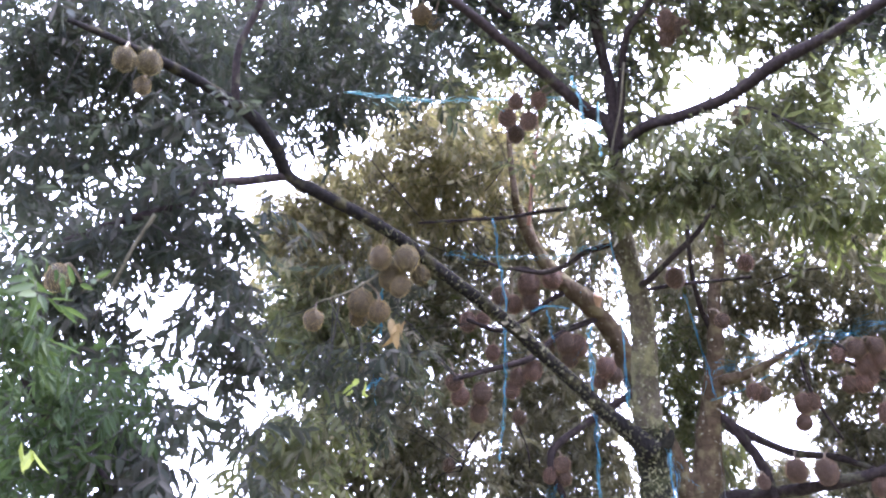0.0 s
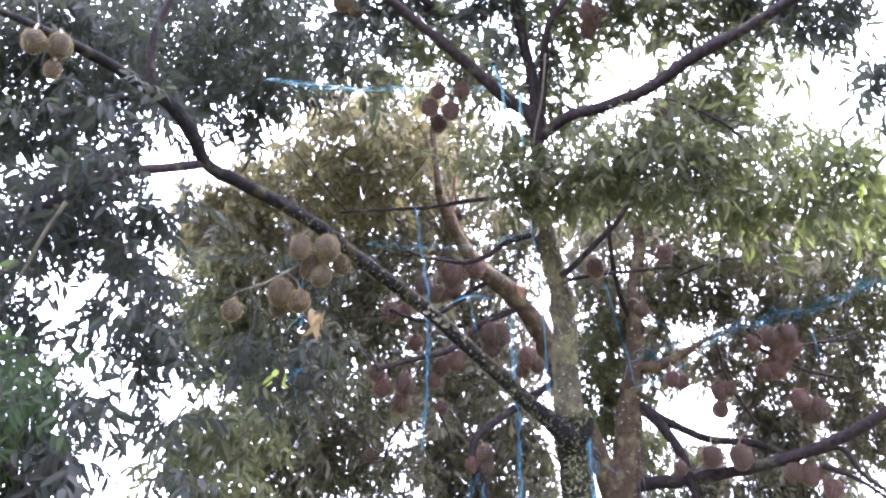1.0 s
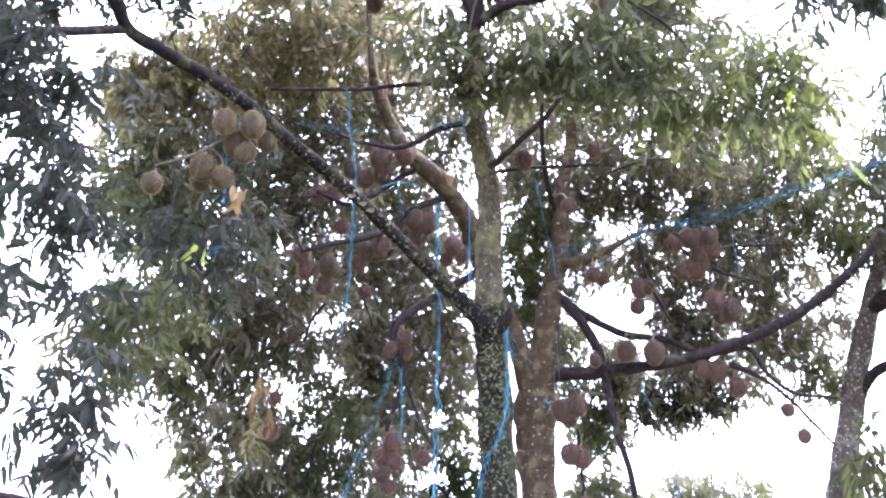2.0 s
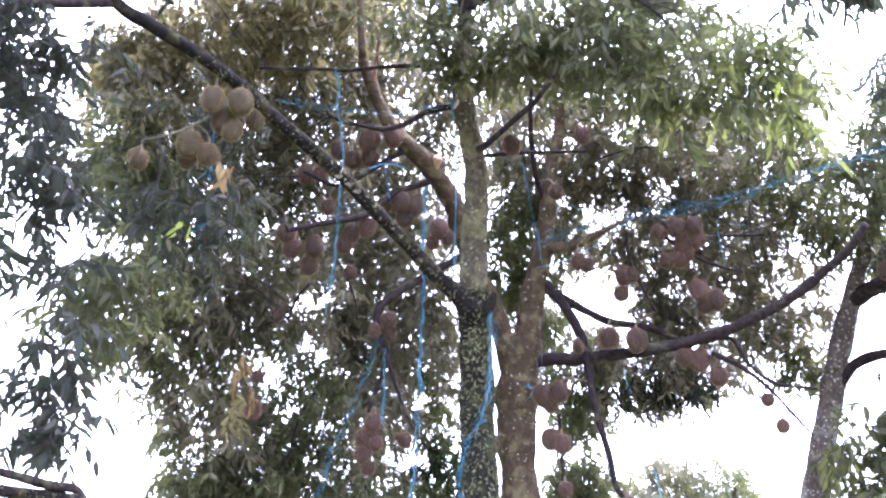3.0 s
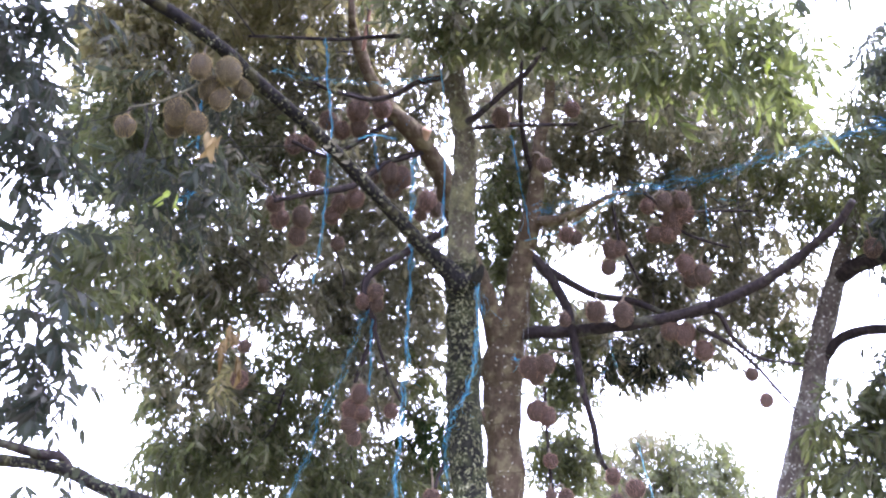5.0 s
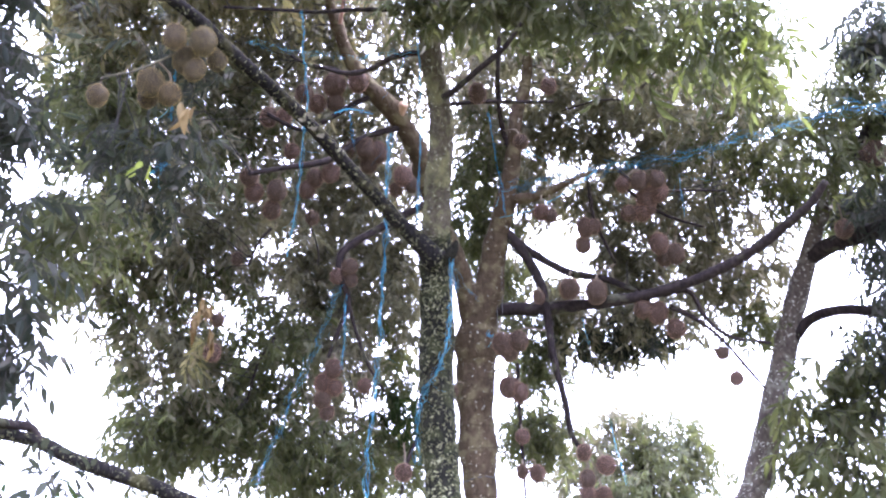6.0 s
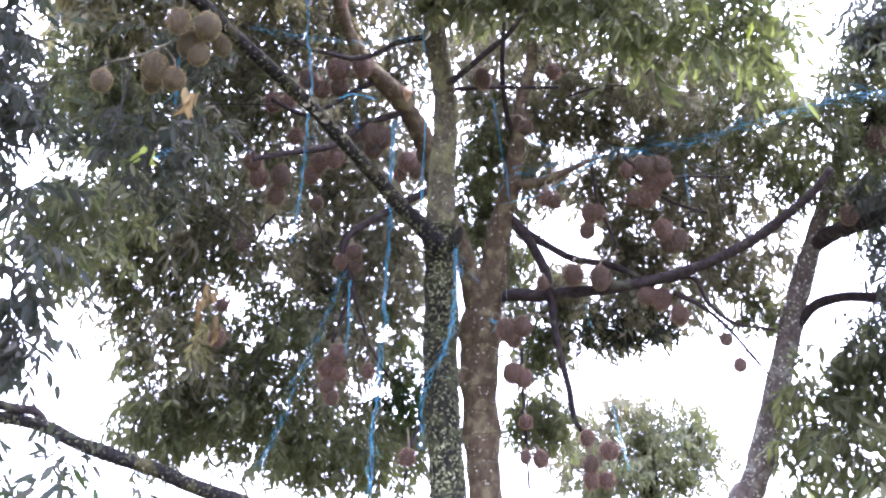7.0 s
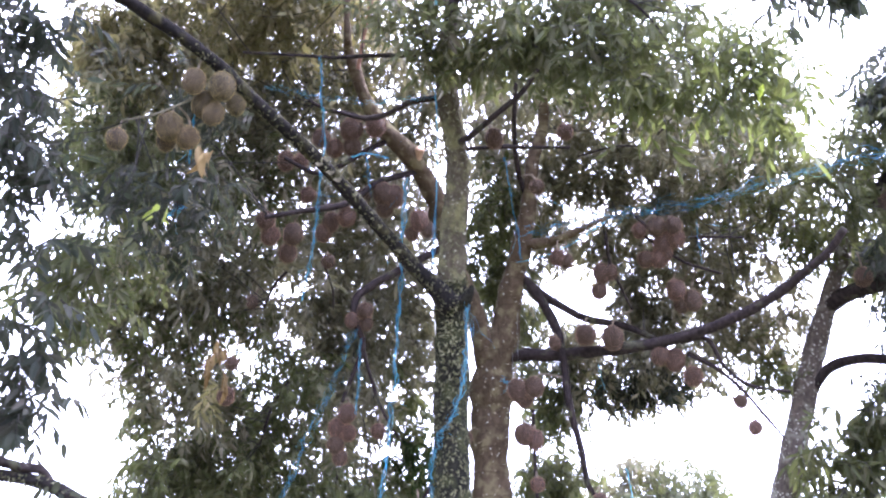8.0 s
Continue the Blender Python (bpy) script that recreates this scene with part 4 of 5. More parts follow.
clump(front, (-2.20, 5.18, 4.65), 0.40, 0.40, "green", 1.13, 0.95)
clump(rear, (-2.39, 5.87, 6.65), 0.60, 0.32, "bronze", 0.36, 0.84)
clump(rear, (-1.68, 7.30, 5.62), 0.72, 0.53, "bronze", 0.85, 0.84)
clump(rear, (-2.16, 7.10, 5.31), 0.61, 0.52, "green", 0.43, 0.84)
clump(rear, (-2.07, 7.42, 4.70), 0.52, 0.47, "bronze", 0.64, 0.84)
clump(rear, (-2.13, 7.62, 4.11), 0.47, 0.42, "green", 1.40, 0.84)
clump(rear, (-1.49, 7.68, 4.92), 0.53, 0.53, "green", 1.06, 0.84)
clump(rear, (-1.52, 7.94, 4.22), 0.68, 0.48, "green", 1.03, 0.84)
clump(rear, (-0.94, 8.30, 4.04), 0.59, 0.35, "green", 1.51, 0.84)
clump(rear, (-0.88, 8.21, 4.93), 0.45, 0.45, "bronze", 0.64, 0.84)
clump(rear, (-0.80, 7.79, 6.25), 0.62, 0.41, "bronze", 0.22, 0.84)
clump(rear, (-0.50, 8.22, 5.49), 0.41, 0.36, "bronze", 0.28, 0.84)
clump(rear, (-0.40, 9.08, 4.38), 0.38, 0.43, "green", 1.37, 0.84)
clump(rear, (-0.27, 8.75, 4.76), 0.26, 0.21, "fresh", 1.37, 0.84)
clump(rear, (-1.51, 7.01, 6.87), 0.61, 0.45, "bronze", 0.69, 0.84)
clump(rear, (-1.16, 6.69, 7.36), 0.66, 0.30, "bronze", 0.29, 0.84)
clump(rear, (-0.59, 6.82, 7.60), 0.41, 0.21, "bronze", 0.64, 0.84)
clump(rear, (0.32, 7.05, 7.67), 0.37, 0.32, "bronze", 0.33, 0.84)
clump(rear, (0.40, 7.89, 7.07), 0.33, 0.65, "green", 0.57, 0.84)
clump(rear, (0.35, 8.30, 6.43), 0.33, 0.27, "green", 1.11, 0.84)
clump(rear, (0.94, 7.14, 7.49), 0.53, 0.42, "bronze", 0.59, 0.84)
clump(rear, (1.08, 7.70, 7.07), 0.59, 0.32, "bronze", 1.25, 0.84)
clump(rear, (1.66, 7.28, 7.15), 0.74, 0.48, "bronze", 0.87, 0.84)
clump(rear, (1.37, 6.85, 7.44), 0.67, 0.36, "green", 0.16, 0.84)
clump(front, (1.54, 4.94, 5.86), 0.46, 0.27, "spring", 0.90, 0.95)
clump(rear, (2.24, 6.80, 6.90), 0.71, 0.45, "bronze", 0.50, 0.84)
clump(rear, (2.68, 6.64, 6.90), 0.45, 0.45, "green", 0.62, 0.84)
clump(rear, (2.72, 7.14, 6.56), 0.67, 0.31, "green", 0.58, 0.84)
clump(rear, (2.16, 7.44, 6.76), 0.63, 0.32, "bronze", 0.19, 0.84)
clump(rear, (2.51, 7.79, 6.44), 0.81, 0.32, "bronze", 0.33, 0.84)
clump(rear, (2.01, 8.21, 6.38), 0.61, 0.44, "bronze", 0.72, 0.84)
clump(rear, (2.42, 8.23, 6.15), 0.55, 0.44, "bronze", 0.17, 0.84)
clump(rear, (1.80, 8.76, 5.36), 0.69, 0.23, "dark", 1.31, 0.84)
clump(rear, (2.17, 8.43, 5.89), 0.66, 0.28, "bronze", 1.19, 0.84)
clump(rear, (2.86, 8.24, 5.85), 0.50, 0.33, "bronze", 1.31, 0.84)
clump(rear, (2.89, 8.23, 5.38), 0.32, 0.22, "green", 0.95, 0.84)
clump(rear, (0.95, 8.87, 5.43), 0.33, 0.33, "green", 0.52, 0.84)
clump(rear, (0.99, 9.17, 4.63), 0.39, 0.33, "green", 1.80, 0.84)
clump(side, (3.39, 6.58, 6.74), 0.46, 0.41, "green", 1.34, 0.9)
clump(side, (3.52, 6.28, 7.02), 0.31, 0.31, "dark", 1.91, 0.9)
clump(side, (3.37, 6.86, 6.37), 0.51, 0.36, "green", 0.90, 0.9)
clump(side, (3.96, 7.69, 6.44), 0.31, 0.31, "dark", 0.63, 0.9)
clump(side, (3.83, 7.95, 6.33), 0.31, 0.20, "green", 1.41, 0.9)
clump(side, (3.53, 7.68, 4.72), 0.36, 0.31, "green", 1.08, 1.3)
clump(side, (3.27, 7.77, 4.17), 0.45, 0.55, "green", 0.92, 1.3)
clump(side, (3.44, 7.80, 3.81), 0.40, 0.35, "green", 0.56, 1.3)
clump(side, (2.99, 8.19, 3.87), 0.26, 0.26, "green", 0.71, 1.3)
clump(side, (3.53, 7.64, 4.81), 0.36, 0.26, "green", 0.79, 1.3)
clump(side, (3.15, 7.92, 4.51), 0.26, 0.31, "green", 1.10, 1.3)
clump(side, (3.97, 7.23, 5.23), 0.51, 1.53, "dark", 1.79, 0.9)
clump(low, (-2.20, 4.63, 3.85), 0.22, 0.22, "dark", 0.89, 1, pick=True)
clump(low, (-2.13, 4.70, 3.51), 0.19, 0.19, "dark", 0.74, 1, stems=0)
clump(low, (-2.10, 3.98, 4.59), 0.18, 0.40, "dark", 0.47, 1)
clump(low, (-2.12, 4.31, 4.07), 0.21, 0.25, "dark", 0.89, 1)
clump(low, (-1.98, 4.85, 2.91), 0.21, 0.12, "fresh", 0.43, 1)
clump(low, (-1.62, 4.99, 2.87), 0.18, 0.08, "dark", 0.37, 1)
clump(front, (-2.49, 3.94, 5.37), 0.48, 0.37, "dark", 1.36, 0.95)
clump(front, (-2.44, 3.43, 5.62), 0.36, 0.33, "dark", 0.33, 0.95)
clump(front, (2.12, 4.05, 5.94), 0.29, 0.14, "dark", 2.17, 0.95)

clump(rear, (-0.74, 8.61, 5.79), 0.60, 0.44, "bronze", 0.39, 0.84)
clump(rear, (-1.15, 8.27, 5.92), 0.43, 0.37, "bronze", 1.77, 0.84)
clump(rear, (-0.30, 8.71, 5.14), 0.21, 0.32, "green", 1.13, 0.84)
clump(rear, (0.47, 8.75, 6.43), 0.28, 0.40, "green", 0.85, 0.84)
clump(rear, (0.90, 8.83, 6.22), 0.23, 0.28, "green", 0.78, 0.84)
clump(rear, (0.91, 8.78, 5.40), 0.33, 0.25, "green", 0.60, 0.84)
clump(rear, (1.29, 8.12, 6.58), 0.33, 0.22, "bronze", 1.25, 0.84)
clump(rear, (1.61, 8.29, 6.18), 0.27, 0.33, "bronze", 1.18, 0.84)
clump(rear, (1.74, 8.40, 5.93), 0.44, 0.19, "bronze", 0.80, 0.84)

clump(rear, (1.60, 7.37, 7.55), 0.65, 0.49, "bronze", 0.17, 0.84)
clump(rear, (2.38, 7.71, 6.82), 0.65, 0.33, "bronze", 0.19, 0.84)
clump(rear, (3.06, 7.62, 6.58), 0.44, 0.27, "green", 0.61, 0.84)
clump(rear, (2.69, 7.97, 6.24), 0.60, 0.27, "bronze", 0.67, 0.84)
clump(rear, (3.12, 7.21, 6.78), 0.27, 0.27, "green", 0.13, 0.84)
clump(rear, (1.83, 7.81, 6.89), 0.55, 0.22, "bronze", 1.23, 0.84)
clump(rear, (1.11, 7.75, 7.50), 0.50, 0.50, "bronze", 0.46, 0.84)
clump(rear, (1.89, 8.56, 5.53), 0.65, 0.22, "bronze", 1.49, 0.84)
clump(low, (-2.06, 4.57, 3.61), 0.14, 0.14, "dark", 0.17, 1, stems=0)
clump(low, (-1.81, 4.92, 2.92), 0.15, 0.08, "dark", 0.62, 1, stems=0)
clump(low, (-2.00, 4.63, 2.88), 0.15, 0.12, "dark", 0.62, 1, stems=0)

clump(front, (-0.02, 4.56, 7.50), 0.30, 0.26, "dark", 0.27, 0.95)
clump(front, (0.70, 4.52, 7.22), 0.29, 0.17, "green", 0.44, 0.95)
clump(front, (0.23, 4.65, 7.16), 0.17, 0.21, "green", 0.92, 0.95)
clump(front, (0.19, 5.04, 6.95), 0.25, 0.17, "green", 1.52, 0.95)
clump(low, (-2.40, 2.49, 4.04), 0.07, 0.10, "fresh", 1.45, 0.8)
clump(front, (1.21, 4.56, 7.09), 0.25, 0.19, "green", 0.47, 0.95)
clump(front, (1.71, 4.48, 6.87), 0.25, 0.25, "dark", 0.23, 0.95)
clump(front, (-2.35, 4.28, 4.73), 0.20, 0.36, "dark", 0.40, 0.95)

clump(front, (-0.40, 4.33, 7.42), 0.37, 0.19, "dark", 0.44, 0.95)
clump(front, (0.11, 4.45, 7.46), 0.25, 0.17, "dark", 0.68, 0.95)
clump(front, (0.21, 4.86, 7.11), 0.17, 0.17, "green", 0.73, 0.95)
clump(rear, (-1.39, 6.83, 7.61), 0.47, 0.26, "bronze", 0.20, 0.84)
clump(rear, (-0.85, 6.85, 7.69), 0.37, 0.21, "bronze", 0.23, 0.84)
clump(rear, (1.30, 8.57, 6.40), 0.22, 0.17, "green", 1.63, 0.84)
clump(rear, (0.76, 8.73, 6.42), 0.17, 0.23, "green", 0.29, 0.84)
clump(rear, (1.18, 7.22, 7.82), 0.49, 0.33, "green", 0.20, 0.84)

clump(front, (-0.21, 4.10, 7.59), 0.33, 0.21, "dark", 1.62, 0.95)
clump(front, (0.18, 4.15, 7.55), 0.33, 0.21, "green", 1.54, 0.95)
clump(front, (0.55, 4.21, 7.48), 0.33, 0.19, "green", 1.54, 0.95)
clump(front, (0.95, 4.26, 7.38), 0.33, 0.19, "green", 1.42, 0.95)
clump(front, (1.30, 4.30, 7.27), 0.33, 0.21, "green", 1.14, 0.95)
clump(front, (1.64, 4.30, 7.18), 0.33, 0.21, "dark", 0.97, 0.95)
clump(front, (1.96, 4.34, 7.04), 0.33, 0.29, "dark", 1.58, 0.95)
clump(front, (0.40, 4.40, 7.35), 0.23, 0.15, "green", 1.22, 0.95)
clump(front, (0.75, 4.42, 7.29), 0.29, 0.15, "green", 0.55, 0.95)
clump(front, (1.05, 4.53, 7.15), 0.23, 0.17, "green", 0.46, 0.95)
clump(front, (1.35, 4.59, 7.03), 0.25, 0.17, "green", 0.13, 0.95)
clump(front, (1.55, 4.61, 6.95), 0.23, 0.19, "dark", 0.11, 0.95)
clump(front, (1.00, 4.95, 6.78), 0.29, 0.13, "green", 2.07, 0.95)
clump(front, (1.36, 4.94, 6.70), 0.25, 0.17, "green", 0.46, 0.95)
clump(front, (-0.05, 4.65, 7.17), 0.17, 0.17, "dark", 0.87, 0.95)
clump(front, (-0.32, 4.80, 7.03), 0.21, 0.17, "green", 1.23, 0.95)
clump(front, (0.17, 4.90, 6.95), 0.15, 0.15, "green", 0.37, 0.95)
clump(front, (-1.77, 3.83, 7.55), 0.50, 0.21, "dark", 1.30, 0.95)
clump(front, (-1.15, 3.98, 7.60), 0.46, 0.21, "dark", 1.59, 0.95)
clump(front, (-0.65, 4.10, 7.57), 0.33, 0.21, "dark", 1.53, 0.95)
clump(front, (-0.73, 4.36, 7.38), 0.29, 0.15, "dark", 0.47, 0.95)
clump(rear, (1.04, 8.63, 6.56), 0.26, 0.17, "bronze", 0.84, 0.84)
clump(rear, (1.25, 8.83, 5.91), 0.34, 0.20, "bronze", 1.27, 0.84)
clump(rear, (0.86, 8.26, 6.99), 0.28, 0.34, "bronze", 0.77, 0.84)
clump(rear, (-1.64, 7.21, 7.41), 0.43, 0.32, "bronze", 0.14, 0.84)
clump(rear, (-0.92, 7.19, 7.59), 0.32, 0.27, "bronze", 0.34, 0.84)

clump(rear, (-2.62, 5.85, 7.17), 0.39, 0.29, "sunlit_gold", 2.12, 0.84)
clump(rear, (-2.86, 6.08, 6.95), 0.29, 0.24, "sunlit_gold", 1.19, 0.84)
clump(rear, (-2.63, 7.15, 5.59), 0.34, 0.34, "green", 0.21, 0.84)
clump(rear, (-2.37, 7.50, 5.09), 0.39, 0.29, "bronze", 0.25, 0.84)
clump(rear, (-2.60, 7.50, 5.41), 0.30, 0.25, "green", 0.32, 0.84)
clump(rear, (-1.14, 8.48, 5.49), 0.37, 0.32, "bronze", 0.85, 0.84)
clump(rear, (-0.42, 9.03, 5.39), 0.28, 0.33, "green", 0.36, 0.84)
clump(rear, (-0.76, 8.66, 6.13), 0.33, 0.28, "bronze", 0.88, 0.84)
clump(rear, (-1.38, 8.16, 6.47), 0.38, 0.27, "bronze", 0.19, 0.84)
clump(rear, (-0.35, 8.89, 6.18), 0.23, 0.34, "bronze", 1.34, 0.84)
clump(rear, (-1.10, 8.95, 4.89), 0.33, 0.27, "bronze", 0.57, 0.84)
clump(rear, (-0.58, 9.28, 4.72), 0.28, 0.22, "green", 0.21, 0.84)
clump(rear, (1.48, 8.49, 6.68), 0.34, 0.23, "bronze", 0.81, 0.84)
clump(rear, (0.81, 9.04, 5.82), 0.23, 0.28, "green", 0.87, 0.84)
clump(rear, (1.26, 9.02, 5.75), 0.34, 0.17, "bronze", 1.27, 0.84)
clump(rear, (-1.52, 7.49, 8.05), 0.57, 0.34, "bronze", 0.17, 0.84)
clump(rear, (3.29, 7.64, 6.41), 0.22, 0.33, "green", 1.16, 0.84)

clump(rear, (-0.50, 8.22, 5.72), 0.31, 0.42, "bronze", 0.24, 0.84)
clump(rear, (-0.62, 8.19, 6.18), 0.27, 0.27, "bronze", 0.53, 0.84)
clump(rear, (-0.41, 8.55, 5.50), 0.21, 0.27, "green", 0.24, 0.84)
clump(rear, (0.90, 8.63, 6.59), 0.26, 0.20, "bronze", 1.47, 0.84)
clump(rear, (-0.81, 8.49, 5.05), 0.31, 0.37, "bronze", 0.18, 0.84)
clump(rear, (-0.71, 8.84, 4.71), 0.27, 0.21, "bronze", 1.06, 0.84)
clump(rear, (-2.73, 7.02, 5.32), 0.29, 0.29, "green", 0.67, 0.84)
clump(rear, (-2.60, 7.26, 4.93), 0.29, 0.24, "bronze", 1.13, 0.84)
clump(rear, (-2.57, 7.41, 4.60), 0.19, 0.24, "green", 1.72, 0.84)
clump(rear, (-2.48, 7.57, 4.28), 0.19, 0.24, "green", 1.64, 0.84)
clump(rear, (-0.73, 7.42, 7.65), 0.33, 0.27, "bronze", 0.32, 0.84)
clump(rear, (-0.30, 7.27, 7.86), 0.27, 0.22, "bronze", 1.43, 0.84)
clump(rear, (1.01, 9.06, 5.22), 0.22, 0.28, "green", 1.18, 0.84)
clump(rear, (-0.87, 8.18, 6.93), 0.39, 0.33, "bronze", 0.21, 0.84)
clump(rear, (1.54, 8.85, 5.28), 0.50, 0.12, "bronze", 1.12, 0.84)
clump(rear, (1.03, 8.43, 6.90), 0.28, 0.17, "bronze", 1.38, 0.84)
clump(rear, (-1.96, 6.34, 7.49), 0.51, 0.30, "sunlit_gold", 0.30, 0.84)
clump(rear, (-1.01, 6.74, 7.42), 0.41, 0.26, "sunlit_gold", 0.32, 0.84)
clump(low, (-2.13, 4.60, 3.46), 0.15, 0.21, "dark", 0.38, 1, stems=0)
clump(low, (-2.09, 4.52, 3.68), 0.15, 0.15, "dark", 0.09, 1, stems=0)

clump(front, (-3.08, 3.78, 4.78), 0.23, 0.15, "dark", 1.44, 0.95)
clump(front, (-3.40, 3.90, 5.07), 0.21, 0.14, "dark", 0.82, 0.95)
clump(rear, (-0.31, 7.66, 7.71), 0.17, 0.33, "bronze", 1.20, 0.84)
clump(rear, (-1.72, 6.81, 4.50), 0.11, 0.13, "sunlit_gold", 0.20, 0.84)
clump(rear, (3.18, 7.30, 6.98), 0.22, 0.16, "green", 0.32, 0.84)

clump(front, (2.09, 5.02, 6.02), 0.24, 0.20, "spring", 1.33, 0.95)
clump(front, (2.30, 5.30, 5.91), 0.22, 0.16, "spring", 0.87, 0.95)
clump(front, (1.92, 4.91, 6.22), 0.20, 0.16, "spring", 1.63, 0.95)
clump(front, (2.36, 5.09, 6.12), 0.16, 0.16, "spring", 1.39, 0.95)

clump(rear, (1.18, 8.83, 6.15), 0.23, 0.23, "bronze", 1.11, 0.84)
clump(rear, (0.74, 9.10, 6.16), 0.14, 0.35, "green", 0.48, 0.84)
clump(rear, (-0.43, 8.58, 6.33), 0.22, 0.28, "bronze", 1.20, 0.84)

clump(side, (3.88, 7.74, 6.20), 0.25, 0.25, "dark", 0.31, 0.9)
clump(side, (3.80, 7.84, 6.53), 0.23, 0.23, "green", 0.74, 0.9)
clump(rear, (-2.35, 7.54, 5.92), 0.36, 0.31, "bronze", 0.14, 0.84)

clump(rear, (-1.61, 5.01, 5.75), 0.26, 0.20, "dark", 0.83, 0.84, stems=0)

# ---- deeper foliage of the same crowns ----
clump(rear, (-2.57, 7.21, 7.40), 1.09, 0.76, "bronze", 1.13, 0.84)
clump(rear, (-1.49, 7.44, 7.80), 1.11, 0.72, "bronze", 0.77, 0.84)
clump(rear, (-0.77, 8.04, 7.51), 0.62, 0.62, "bronze", 1.17, 0.84)
clump(rear, (-1.73, 8.20, 6.68), 1.11, 0.67, "bronze", 0.89, 0.84)
clump(rear, (-0.77, 8.45, 6.91), 0.85, 0.57, "bronze", 1.22, 0.84)
clump(rear, (0.46, 7.82, 7.83), 0.62, 0.85, "bronze", 1.09, 0.84)
clump(rear, (0.47, 8.40, 7.01), 0.45, 0.45, "green", 1.07, 0.84)
clump(rear, (1.51, 7.73, 7.77), 1.14, 0.80, "bronze", 0.08, 0.84)
clump(rear, (2.57, 7.76, 7.38), 1.02, 0.68, "bronze", 0.70, 0.84)
clump(rear, (2.23, 8.23, 6.84), 0.97, 0.34, "bronze", 0.81, 0.84)
clump(rear, (2.34, 8.54, 6.26), 0.80, 0.45, "bronze", 0.17, 0.84)
clump(rear, (-2.20, 8.56, 5.35), 0.82, 0.60, "green", 0.59, 0.84)
clump(rear, (-1.87, 8.91, 4.65), 1.04, 0.55, "bronze", 0.37, 0.84)
clump(rear, (-0.94, 9.14, 5.55), 0.57, 0.62, "bronze", 0.44, 0.84)
clump(rear, (-0.87, 9.48, 4.67), 0.74, 0.51, "green", 0.20, 0.84)
clump(rear, (-0.43, 9.08, 5.77), 0.34, 0.51, "bronze", 0.67, 0.84)
clump(rear, (0.73, 9.20, 6.41), 0.24, 0.35, "green", 0.57, 0.84)
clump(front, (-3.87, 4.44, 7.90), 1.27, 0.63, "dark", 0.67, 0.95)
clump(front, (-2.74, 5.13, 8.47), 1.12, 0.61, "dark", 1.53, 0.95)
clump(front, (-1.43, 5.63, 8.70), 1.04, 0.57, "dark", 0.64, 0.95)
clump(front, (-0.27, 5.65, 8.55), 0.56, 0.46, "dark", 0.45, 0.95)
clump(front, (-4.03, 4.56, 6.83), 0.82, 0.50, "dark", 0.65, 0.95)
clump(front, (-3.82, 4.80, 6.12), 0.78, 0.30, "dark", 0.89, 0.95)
clump(rear, (-1.77, 6.77, 8.42), 1.17, 0.61, "sunlit_gold", 0.91, 0.84)
clump(rear, (-0.68, 6.96, 8.41), 0.61, 0.61, "bronze", 0.74, 0.84)
clump(front, (0.78, 6.48, 7.71), 0.87, 0.41, "green", 0.50, 0.95)
clump(front, (1.57, 6.25, 7.48), 0.75, 0.60, "spring", 0.66, 0.95)
clump(front, (1.89, 5.48, 7.86), 0.39, 0.44, "spring", 0.50, 0.95)
clump(low, (-3.70, 5.00, 4.83), 0.80, 0.52, "dark", 0.80, 1)

# ---- the farther tree ----
far = tree("small_tree", "distant leafy tree with a rounded hazy crown")
limb(far, "trunk", [(3.30, 13.40, -0.10), (3.30, 13.40, 2.00), (2.82, 13.28, 5.03), (2.86, 13.07, 5.76)], [.18, .15, .12, .08], DARK)
clump(far, (2.71, 13.12, 5.70), 0.87, 0.56, "green", 0.30, 0.95)
clump(far, (3.20, 13.12, 5.31), 0.72, 0.48, "green", 0.67, 0.95)
clump(far, (2.17, 13.33, 5.29), 0.72, 0.48, "bronze", 0.86, 0.95)
clump(far, (3.43, 12.96, 5.65), 0.36, 0.40, "green", 0.90, 0.95)
clump(far, (1.88, 13.27, 5.66), 0.40, 0.40, "bronze", 0.43, 0.95)
clump(far, (3.01, 13.00, 5.86), 0.48, 0.44, "green", 0.59, 0.95)
clump(far, (2.46, 13.07, 6.00), 0.48, 0.36, "bronze", 0.99, 0.95)
clump(far, (1.96, 13.24, 5.73), 0.40, 0.40, "bronze", 0.29, 0.95)
clump(far, (2.70, 12.77, 5.44), 0.77, 0.46, "green", 0.30, 0.95)
clump(far, (2.52, 12.81, 5.07), 0.92, 0.31, "green", 0.75, 0.95)

# ---- fruit ----
durians([(-1.41, 4.68, 5.58, 0.179), (-1.55, 4.63, 5.58, 0.157), (-1.50, 4.77, 5.52, 0.166), (-1.43, 4.78, 5.44, 0.143), (-1.35, 4.84, 5.57, 0.138), (-1.70, 4.77, 5.35, 0.179), (-1.60, 4.85, 5.30, 0.157), (-1.75, 4.90, 5.33, 0.138), (-2.00, 4.76, 5.22, 0.143)])
durians([(-2.47, 3.04, 5.80, 0.149), (-2.58, 2.97, 5.78, 0.143), (-2.52, 3.12, 5.71, 0.104), (-2.87, 3.42, 4.67, 0.141)])
durians([(-1.19, 4.02, 7.18, 0.151), (-1.13, 4.10, 7.14, 0.111), (0.80, 4.57, 6.35, 0.137)])
durians([(0.42, 4.28, 7.06, 0.143), (0.51, 4.33, 7.01, 0.143), (0.43, 4.37, 6.99, 0.135)], "red")
